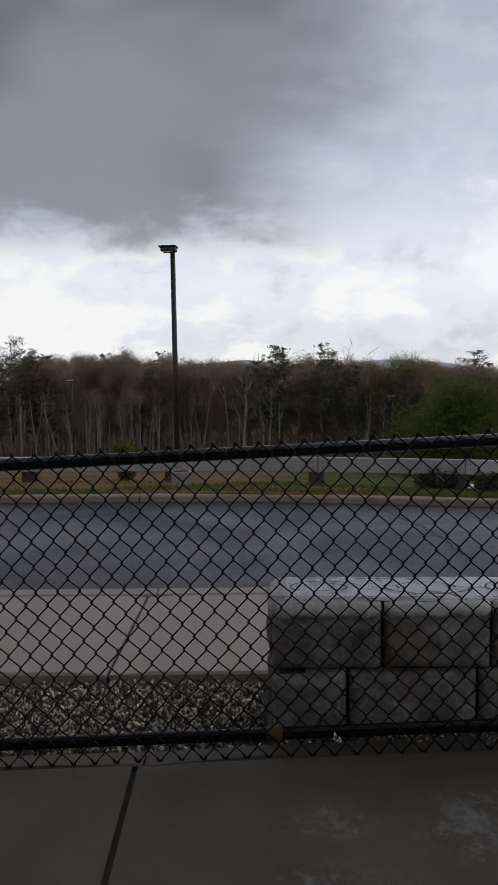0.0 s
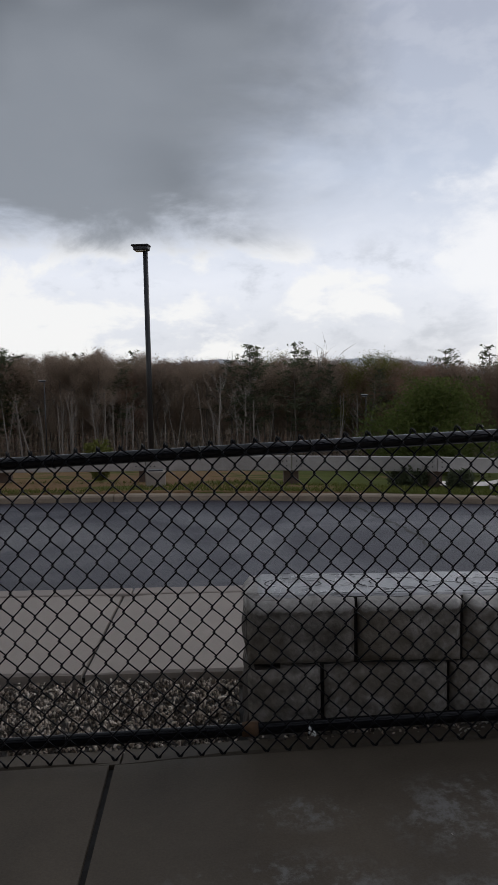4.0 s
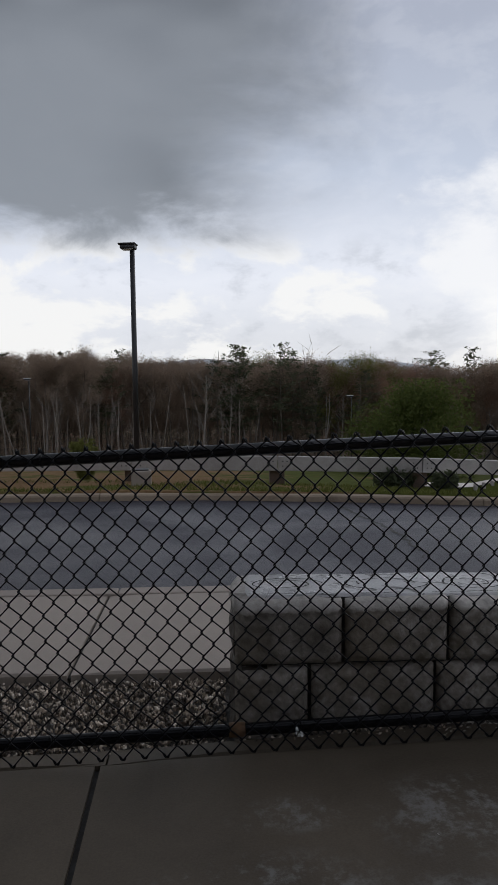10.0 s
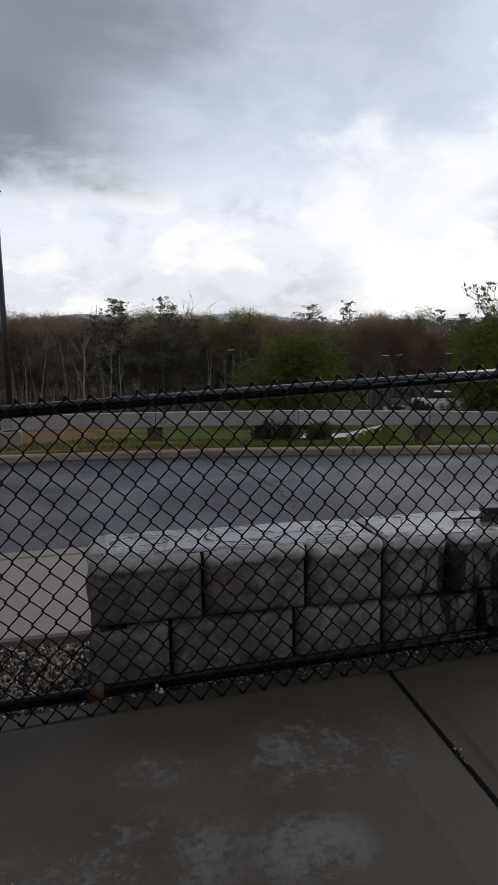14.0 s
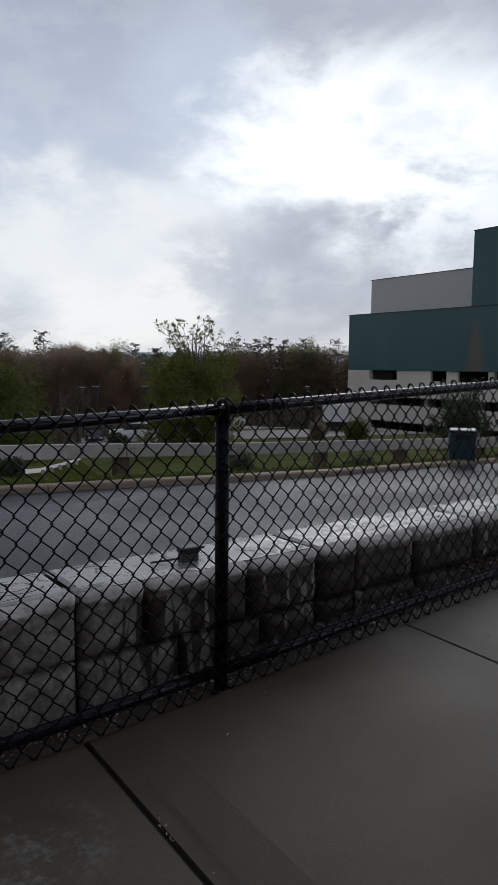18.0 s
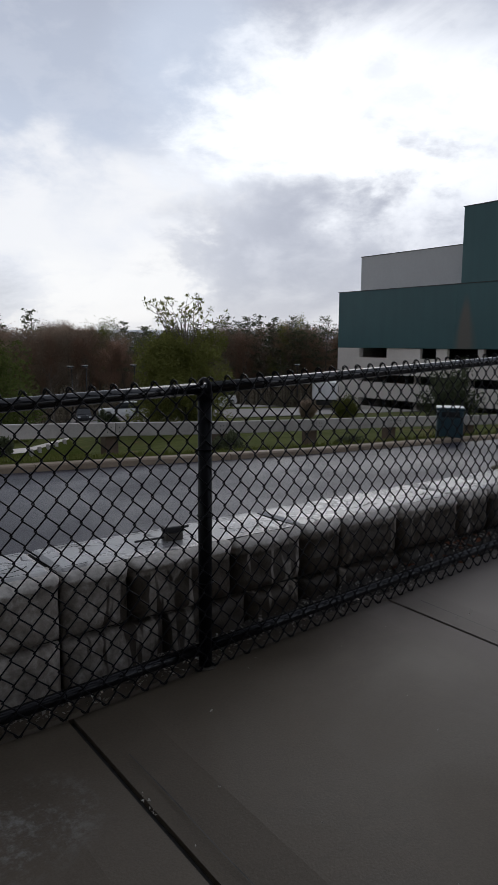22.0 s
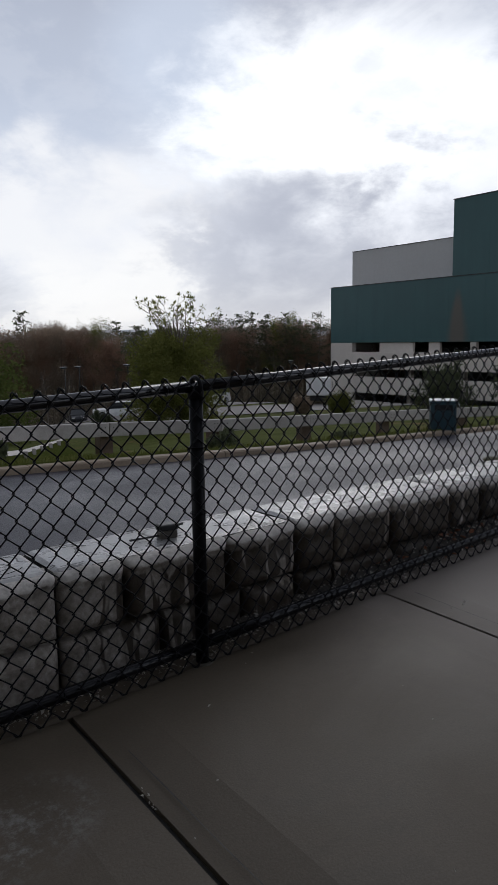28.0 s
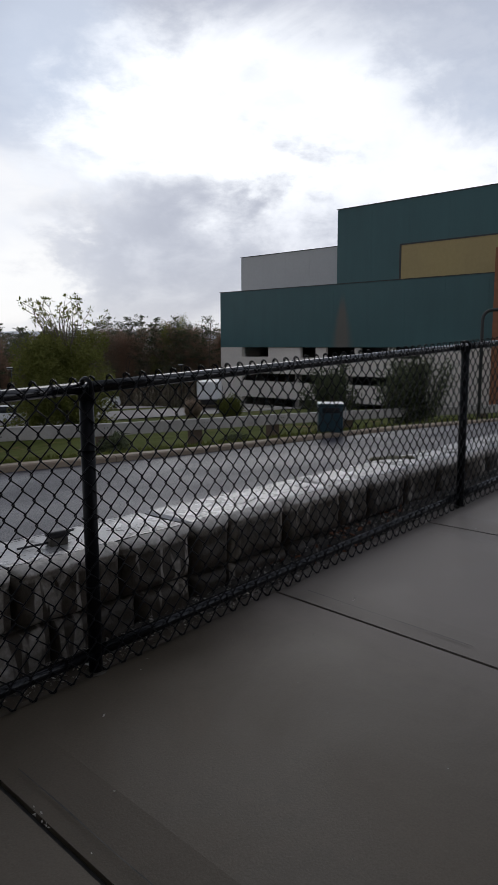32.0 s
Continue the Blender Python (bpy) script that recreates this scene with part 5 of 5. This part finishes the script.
# a pale paved apron that leads away behind the guard rail, with stakes along its edge
def apron():
    near, far = [(16.6, 12.9, -8.45), (18.5, 13.0, -8.5), (20.2, 13.15, -8.4), (21.8, 13.5, -7.95), (23.3, 13.9, -7.5)], 3.0
    points, faces = [], []
    for i, (azimuth, distance, down) in enumerate(near):
        z = 1.285 + distance * math.tan(radians(down))
        x, y = at_sight(azimuth, distance)
        u, v = at_sight(azimuth, distance + far)
        points += [(x + 0.25, y - 0.5, z - 0.35), (x, y, z), (u, v, z - 0.35), (u, v, z - 1.6)]
        if i:
            o = 4 * i - 4
            faces += [(o + k, o + 4 + k, o + 5 + k, o + 1 + k) for k in range(3)]
    faces += [(3, 2, 1, 0), tuple(len(points) - 4 + k for k in range(4))]
    return points, faces


apron_ob = tagged(part("path", apron(), pale_concrete, kind="structure"), "pale wet paved path leading away below the guard rail", "path")
apron_ob.data.materials.append(turf)
for face in apron_ob.data.polygons:
    face.material_index = 0 if face.normal.z > 0.9 else 1
for i in range(5):
    distance = 13.1 + 0.16 * i
    x, y = at_sight(20.5 + 0.62 * i, distance)
    z = 1.285 + distance * math.tan(radians(-8.35 + 0.17 * i)) - 0.16
    stake = thing("stake", "short pale wooden stake beside the sloping path", "stake", group="stakes beside the path", m=Matrix.Translation((x, y, z)))
    part("shaft", box(-0.03, 0.03, -0.03, 0.03, -0.5, 0.20, 0.006), timber, stake)


# ---- parked cars ----
def car(paint, label, tall=1.5, long=4.6):
    """A plain saloon or van: body, glazed cabin, wheels, lamps."""
    whole = thing("car", label, "car", group="parked cars")
    half = 0.88

    def loft(stations):
        points, faces = [], []
        for x, z0, z1, wd in stations:
            points += [(x, -wd, z0), (x, -wd * 1.02, (z0 + z1) / 2), (x, -wd * 0.93, z1), (x, wd * 0.93, z1), (x, wd * 1.02, (z0 + z1) / 2), (x, wd, z0)]
        for i in range(len(stations) - 1):
            o = i * 6
            faces += [(o + k, o + 6 + k, o + 6 + (k + 1) % 6, o + (k + 1) % 6) for k in range(6)]
        faces += [(0, 1, 2, 3, 4, 5), tuple(len(points) - 1 - k for k in range(6))]
        return points, faces

    belt = tall * 0.60
    body = part("body", loft([(-long / 2, 0.35, 0.62, half * 0.86), (-long / 2 + 0.15, 0.25, belt * 0.88, half * 0.95), (-long * 0.2, 0.22, belt * 0.97, half), (long * 0.2, 0.22, belt, half), (long / 2 - 0.2, 0.25, belt * 0.98, half * 0.95), (long / 2, 0.35, 0.7, half * 0.88)]), paint, whole, smooth=False)
    part("window", loft([(-long * 0.22, belt - 0.03, belt + 0.01, half * 0.9), (-long * 0.05, belt - 0.03, tall * 0.97, half * 0.78), (long * 0.25, belt - 0.03, tall * 0.98, half * 0.78), (long * 0.44, belt - 0.03, belt + 0.02, half * 0.88)]), pane, body, "dark tinted glazing")
    part("roof", loft([(-long * 0.06, tall * 0.965, tall * 0.985, half * 0.76), (long * 0.1, tall * 0.97, tall, half * 0.78), (long * 0.27, tall * 0.965, tall * 0.985, half * 0.76)]), paint, body)
    for x in (-long * 0.31, long * 0.3):
        for y in (-half + 0.05, half - 0.05):
            wheel = part("wheel", moved(lathe([(0.20, -0.11), (0.31, -0.10), (0.33, -0.05), (0.33, 0.05), (0.31, 0.10), (0.20, 0.11)], 16), pose(x, y, 0.33, 90)), rubber, whole, "black tyre")
            part("rim", moved(lathe([(0.05, -0.12), (0.2, -0.115), (0.2, 0.115), (0.05, 0.12)], 12), pose(x, y, 0.33, 90)), silver_paint, wheel)
    for y in (-0.6, 0.6):
        part("headlight", box(-long / 2 - 0.01, -long / 2 + 0.1, y - 0.16, y + 0.16, 0.6, 0.74, 0.02), white_paint, body)
        part("tail_light", box(long / 2 - 0.1, long / 2 + 0.01, y - 0.14, y + 0.14, 0.68, 0.84, 0.02), brick_red, body)
    return whole


white_car = car(white_paint, "white car parked in the lot", 1.75)
silver_car = car(silver_paint, "silver car parked in the lot")
dark_car = car(dark_paint, "dark car parked in the lot")
white_van = car(white_paint, "low white car parked in the lot", 1.45, 4.4)
spots = [(white_van, 27.2, 64, -26), (white_car, 34.6, 62, 20), (silver_car, 29.5, 78, 70), (dark_car, 24.0, 80, 70)]
used = set()
for model, azimuth, distance, turn in spots:
    x, y = at_sight(azimuth, distance)
    m = Matrix.Translation((x, y, land_height(x, y) + 0.05)) @ pose(0, 0, 0, 0, 0, turn)
    if model in used:
        copy_thing(model, m)
    else:
        model.matrix_basis = m
        used.add(model)

# ---- white trailer by the garage ----
tx, ty = at_sight(43.5, 60)
trailer = thing("trailer", "white box trailer parked beside the garage", "trailer", m=Matrix.Translation((tx, ty, land_height(tx, ty))) @ pose(0, 0, 0, 0, 0, 48))
hull = part("body", box(-2.2, 2.2, -1.0, 1.0, 0.9, 2.35, 0.06), white_paint, trailer)
part("window", box(-1.9, -1.5, -1.13, -1.09, 1.5, 2.0), pane, hull, "small dark window")
for x in (-1.2, 1.2):
    for y in (-0.95, 0.95):
        part("wheel", moved(lathe([(0.2, -0.12), (0.42, -0.11), (0.44, 0.0), (0.42, 0.11), (0.2, 0.12)], 14), pose(x, y, 0.44, 90)), rubber, trailer, "black tyre")
part("axle", box(-1.3, 1.3, -0.7, 0.7, 0.4, 0.76, 0.03), black_steel, trailer)

# ---- the green-clad building and its garage ----
building = thing("building", "green metal-clad building over an open pale parking garage", "building")
BX, BY0, BY1 = 62.0, -40.0, 62.4        # front face, and its two ends along it


# cladding in tall sheets with fine seams
def cladding(name, x, y0, y1, z0, z1, mat, label, sheets, deep):
    body = part(name, box(x + 0.06, x + deep, y0, y1, z0, z1), mat, building, label)
    for i in range(sheets):
        a, b = y0 + (y1 - y0) * i / sheets, y0 + (y1 - y0) * (i + 1) / sheets
        part("panel", box(x, x + 0.055, a + 0.004, b - 0.004, z0 + 0.01, z1 - 0.05), mat, body)
    part("coping", box(x - 0.08, x + deep + 0.05, y0 - 0.08, y1 + 0.08, z1, z1 + 0.07), black_steel, body, "dark metal coping")
    return body


cladding("green_volume", BX, 9.0, BY1, 0.83, 7.66, green_panel, "smooth dark green metal cladding", 12, 30)
cladding("green_tower", BX, 9.0, 44.2, 7.70, 15.5, green_panel, "tall green metal-clad upper storey", 8, 28)
cladding("grey_volume", BX + 5.0, 44.3, 63.5, 7.70, 12.5, grey_panel, "pale grey metal penthouse", 5, 18)
recess = part("window", box(BX - 0.05, BX + 0.02, 10.0, 36.2, 7.72, 11.06), tan_panel, building, "long tan window band")
part("frame", box(BX - 0.09, BX + 0.0, 36.2, 36.4, 7.72, 11.2), black_steel, recess)
part("frame", box(BX - 0.09, BX + 0.0, 10.0, 36.2, 11.06, 11.2), black_steel, recess)
# open garage decks, with the shade inside painted near black
part("deck_back", box(BX + 14, BX + 14.4, 32.1, BY1 - 0.6, -9, 0.8), garage_shade, building, "back of the garage, painted near black for its shade")
part("end_wall", box(BX, BX + 30, BY1 - 0.5, BY1, -9, 0.82), pale_concrete, building, "pale concrete end wall")
for i in range(4):
    top = -0.32 - 2.95 * i
    part("parapet", box(BX, BX + 0.3, 32.1, BY1 - 0.5, top - 1.98, top), pale_concrete, building, "pale concrete parapet")
    part("deck", box(BX + 0.3, BX + 14, 32.1, BY1 - 0.5, top - 1.3, top - 1.0), garage_shade, building, "concrete parking deck, its shade painted near black")
part("pier", box(BX + 0.02, BX + 0.7, 58.7, BY1 - 0.5, -9, 0.81), pale_concrete, building, "broad pale corner pier")
for y0, y1 in ((49.5, 54.5), (45.8, 47.3)):
    part("infill", box(BX + 0.32, BX + 0.7, y0, y1, -0.6, 0.81), pale_concrete, building, "pale infill panel")
for y in (41.6, 37.4, 33.6):
    part("column", box(BX + 0.32, BX + 0.8, y - 0.35, y + 0.35, -0.6, 0.81), pale_concrete, building)
for y in (53.0, 45.4, 38.0):
    part("column", box(BX + 4.0, BX + 4.6, y - 0.3, y + 0.3, -9, -0.6), pale_concrete, building)
part("stair_block", box(BX - 1.5, BX + 12, 9.0, 32.0, -9, 0.81), pale_concrete, building, "plain pale stair block")
part("brick_pier", box(BX - 3.2, BX - 1.6, 6.0, 24.9, -9, 9.5), brick_red, building, "orange brick pier")

# ---- waste bin by the kerb ----
bin_x, bin_y = 7.84, 4.71
waste_bin = thing("waste_bin", "dark blue steel waste bin on the verge, lid reflection painted white", "waste bin", m=Matrix.Translation((bin_x, bin_y, land_height(bin_x, bin_y) - 0.05)) @ pose(0, 0, 0, 0, 0, -50) @ Matrix.Diagonal((0.92, 0.92, 0.82, 1)))
part("body", box(-0.22, 0.22, -0.22, 0.22, -0.05, 0.58, 0.03), blue_steel, waste_bin)
lid = part("lid", box(-0.235, 0.235, -0.235, 0.235, 0.575, 0.625, 0.015), blue_steel, waste_bin)
# white top plate stands in for the sky's reflection on the wet lid
part("rim", box(-0.226, 0.226, -0.226, 0.226, 0.626, 0.638, 0.004), white_paint, lid, "white plate for the sky reflected on the wet lid")
part("handle", tube([(0.235, -0.15, 0.60), (0.262, -0.15, 0.56), (0.262, -0.15, 0.36), (0.235, -0.15, 0.33)], 0.008, 6), silver_paint, waste_bin, "pale steel pull handle", smooth=True)
part("door", box(-0.17, 0.17, -0.232, -0.222, 0.06, 0.42, 0.004), blue_steel, waste_bin)
part("opening", box(-0.15, 0.15, -0.228, -0.2, 0.45, 0.55), dark_paint, waste_bin, "dark flap")

# ---- bent black pole beyond the fence ----
px, py = at_sight(64.8, 20.0)
hoop = thing("bent_pole", "black steel pole bent over at the top", "pole", m=Matrix.Translation((px, py, land_height(px, py))))
high = 2.18 - land_height(px, py)
bend = [(0, 0, -0.3), (0, 0, high - 0.3)] + [(0.25 - 0.25 * math.cos(a), -0.0, high - 0.3 + 0.25 * math.sin(a)) for a in (0.4, 0.8, 1.2, 1.57)] + [(0.9, -0.1, high - 0.03)]
part("pipe", tube([(p[0] * 0.6, -p[0] * 0.8, p[2]) for p in bend], 0.045, 8), black_steel, hoop, smooth=True)

# ---- small things on and by the wall ----
cleat = thing("metal_clamp", "small dark steel clamp lying on the wall", "clamp", m=Matrix.Translation((0.07, 0.36, wall_top(0.07) + 0.002)) @ pose(0, 0, 0, 0, 0, -8))
part("block", box(-0.04, 0.04, -0.026, 0.026, -0.003, 0.032, 0.006), damp_concrete, cleat, "grey-brown lower half")
part("cap", box(-0.045, 0.045, -0.030, 0.030, 0.033, 0.062, 0.008), black_steel, cleat)
part("rod", tube([(-0.17, 0.005, 0.008), (-0.035, 0.0, 0.012)], 0.005, 6), black_steel, cleat)
part("bolt", tube([(0.042, 0.0, 0.046), (0.075, 0.0, 0.050)], 0.006, 8), black_steel, cleat)


# ---- gravel ----
def stones(count, x0, x1, y0, y1, height, low, high, seed, heap=0.03):
    """Broken pebbles, each a squashed uneven lump."""
    random.seed(seed)
    base = [(0, 0, 1), (0.9, 0, 0.2), (0.28, 0.85, 0.25), (-0.72, 0.52, 0.2), (-0.72, -0.52, 0.25), (0.28, -0.85, 0.2), (0, 0, -0.8)]
    shape = [(0, 1, 2), (0, 2, 3), (0, 3, 4), (0, 4, 5), (0, 5, 1), (6, 2, 1), (6, 3, 2), (6, 4, 3), (6, 5, 4), (6, 1, 5)]
    points, faces = [], []
    for i in range(count):
        x, y = random.uniform(x0, x1), random.uniform(y0, y1)
        s = random.uniform(low, high)
        m = Matrix.Translation((x, y, height(x) + random.uniform(0, heap))) @ Euler((random.uniform(0, 6), random.uniform(0, 6), random.uniform(0, 6))).to_matrix().to_4x4() @ Matrix.Diagonal((s, s * random.uniform(0.40, 0.75), s * random.uniform(0.3, 0.6), 1))
        n = len(points)
        points += [tuple(m @ (Vector(p) * random.uniform(0.8, 1.2))) for p in base]
        faces += [tuple(n + k for k in f) for f in shape]
    return points, faces


def shingle(t, bsdf, where):
    shade = t.nodes.new("ShaderNodeNewGeometry").outputs["Random Per Island"]
    small = t.noise(where, 90.0, 3.0, 0.6)
    mixed = t.math("ADD", t.math("MULTIPLY", shade, 0.8), t.math("MULTIPLY", small, 0.2))
    t.tree.links.new(t.ramp(mixed, (0.10, (0.040, 0.030, 0.023)), (0.42, (0.10, 0.075, 0.055)), (0.58, (0.46, 0.37, 0.285)), (0.9, (0.88, 0.78, 0.67))), bsdf.inputs["Base Color"])
    bsdf.inputs["Roughness"].default_value = 0.42


pebbles = material("wet_pebbles", shingle)
tagged(part("gravel_bed", merged(box(-9, WALL_X0, 0.136, 0.768, -0.4, -0.14), box(WALL_X0, 13, 0.136, 0.25, -0.4, -0.10)), gravel_bed, kind="structure"), "dark bed under the gravel", "ground")
tagged(part("gravel", stones(12500, -4.6, WALL_X0 - 0.03, 0.14, 0.76, lambda x: -0.13, 0.007, 0.017, 3, 0.035), pebbles, kind="stuff"), "wet brown and grey crushed gravel beside the sidewalk", "gravel")
tagged(part("gravel", stones(1700, WALL_X0, 6.5, 0.10, 0.20, lambda x: walk_height(x) - 0.012, 0.006, 0.016, 4, 0.012), pebbles, kind="stuff"), "wet gravel along the foot of the block wall", "gravel")
litter = thing("litter", "crumpled white scrap caught at the bottom rail", "litter", m=Matrix.Translation((-1.445, -0.004, walk_height(-1.445) + RAIL_LOW)))
part("scrap", stones(7, -0.012, 0.012, -0.005, 0.005, lambda x: -0.012, 0.008, 0.014, 8, 0.03), white_paint, litter)


# ---- leaves and moss by the wall ----
def fallen(count, x0, x1, y0, y1, height, low, high, seed):
    """Small curled leaf scraps lying at all angles."""
    random.seed(seed)
    points, faces = [], []
    for i in range(count):
        x, y, s, a = random.uniform(x0, x1), random.uniform(y0, y1), random.uniform(low, high), random.uniform(0, 6.3)
        m = Matrix.Translation((x, y, (height(x) if height else bank(x, y)) + random.uniform(0.004, 0.014))) @ Euler((random.uniform(-0.7, 0.7), random.uniform(-0.7, 0.7), a)).to_matrix().to_4x4()
        n = len(points)
        points += [tuple(m @ Vector(p)) for p in ((-s, 0, 0), (-0.2 * s, -0.5 * s, 0.15 * s), (s, 0, 0.1 * s), (-0.1 * s, 0.5 * s, 0.2 * s), (0, 0, -0.12 * s))]
        faces += [(n, n + 1, n + 4), (n + 1, n + 2, n + 4), (n + 2, n + 3, n + 4), (n + 3, n, n + 4)]
    return points, faces


pale_scrap = leafy("pale_leaf_scrap", (0.22, 0.19, 0.16), (0.90, 0.87, 0.82))
def bank(x, y):
    """Soil and leaf mould lies against the foot of the wall, higher to the right."""
    rise = along([(-1.0, 0.0), (0.3, 0.045), (2.0, 0.095), (9.0, 0.11)], x)
    return walk_height(x) - 0.012 + rise * min(1.0, max(0.0, (y - 0.10) / 0.09)) ** 0.8 + 0.010 * noise.noise((x * 14, y * 14, 3)) + 0.006 * noise.noise((x * 40, y * 40, 3))


def mould():
    points, faces = [], []
    n = 340
    for i in range(n + 1):
        x = -1.0 + 9.5 * i / n
        points += [(x, 0.092 + 0.023 * k, bank(x, 0.092 + 0.023 * k)) for k in range(6)]
        if i:
            o = 6 * (i - 1)
            faces += [(o + k, o + k + 6, o + k + 7, o + k + 1) for k in range(5)]
    return points, faces


tagged(part("leaf_mould", mould(), gravel_bed, kind="stuff", smooth=True), "dark wet soil and leaf mould banked against the block wall", "soil")
tagged(part("leaf_litter", fallen(3200, -0.9, 7.5, 0.05, 0.19, None, 0.005, 0.014, 15), pale_scrap, kind="stuff"), "pale dry leaf scraps along the foot of the block wall", "leaves")
tagged(part("leaf_litter", fallen(60, 1.2, 2.6, 0.10, 0.19, None, 0.014, 0.03, 16), brick_red, kind="stuff"), "red-brown fallen leaves at the foot of the block wall", "leaves")
tagged(part("leaf_litter", fallen(40, -2.0, 4.0, -1.6, -0.05, walk_height, 0.003, 0.008, 17), pale_scrap, kind="stuff"), "scattered specks of grit and leaf on the wet pavement", "grit")
tagged(part("leaf_litter", fallen(12, -0.578, -0.556, -0.62, -0.50, walk_height, 0.003, 0.007, 18), pale_scrap, kind="stuff"), "white crumbs lodged in the pavement joint", "grit")
moss_green = surface("moss", (0.045, 0.042, 0.022), (0.11, 0.10, 0.055), 40, (0.9, 1.0), 0.8, 150)
moss_cap = []
for i, (mx, my, r) in enumerate(((2.86, 0.58, 0.075), (2.97, 0.52, 0.10), (3.06, 0.45, 0.07))):
    cap = lathe([(r, -0.006), (r * 0.9, 0.003), (r * 0.6, 0.010), (r * 0.15, 0.013)], 16)
    moss_cap.append(([(mx + p[0] * (1 + 0.3 * noise.noise((p[0] * 20, p[1] * 20, i))), my + p[1] * 0.8, wall_top(mx) + p[2] * (1 + 0.6 * noise.noise((p[0] * 30, p[1] * 30, 5)))) for p in cap[0]], cap[1]))
tagged(part("moss", merged(*moss_cap), moss_green, smooth=True), "dark cushion of moss on the wall top", "moss")


# ---- grass on the verge ----
def grass(count, seed):
    random.seed(seed)
    points, faces = [], []
    for i in range(count):
        x = random.uniform(-9, 16)
        y = along(KERB, x) + 0.22 + random.random() ** 1.3 * 5.5
        if noise.noise((x * 0.55, y * 0.9, 12)) + 0.05 * (x - 1) < random.uniform(-0.45, 0.1):
            continue
        z = land_height(x, y) - 0.01
        h, a, wd = random.uniform(0.03, 0.085), random.uniform(0, 6.3), random.uniform(0.006, 0.014)
        lean = random.uniform(-0.05, 0.05)
        n = len(points)
        points += [(x - wd * math.cos(a), y - wd * math.sin(a), z), (x + wd * math.cos(a), y + wd * math.sin(a), z), (x + lean, y + lean * 0.5, z + h)]
        faces.append((n, n + 1, n + 2))
    return points, faces


tagged(part("grass", grass(34000, 9), blade, kind="stuff"), "short rough grass on the verge", "grass")

# ---- concrete block on the verge ----
bx, by = -3.02, 9.1
footing = thing("concrete_block", "squat pale concrete block standing on the verge", "block", m=Matrix.Translation((bx, by, land_height(bx, by))) @ pose(0, 0, 0, 0, 0, 6))
part("base", box(-0.165, 0.165, -0.15, 0.15, -0.05, 0.25, 0.02), walk_concrete, footing)
part("plate", box(-0.12, 0.12, -0.09, 0.09, 0.252, 0.27, 0.004), black_steel, footing, "dark steel cover plate")
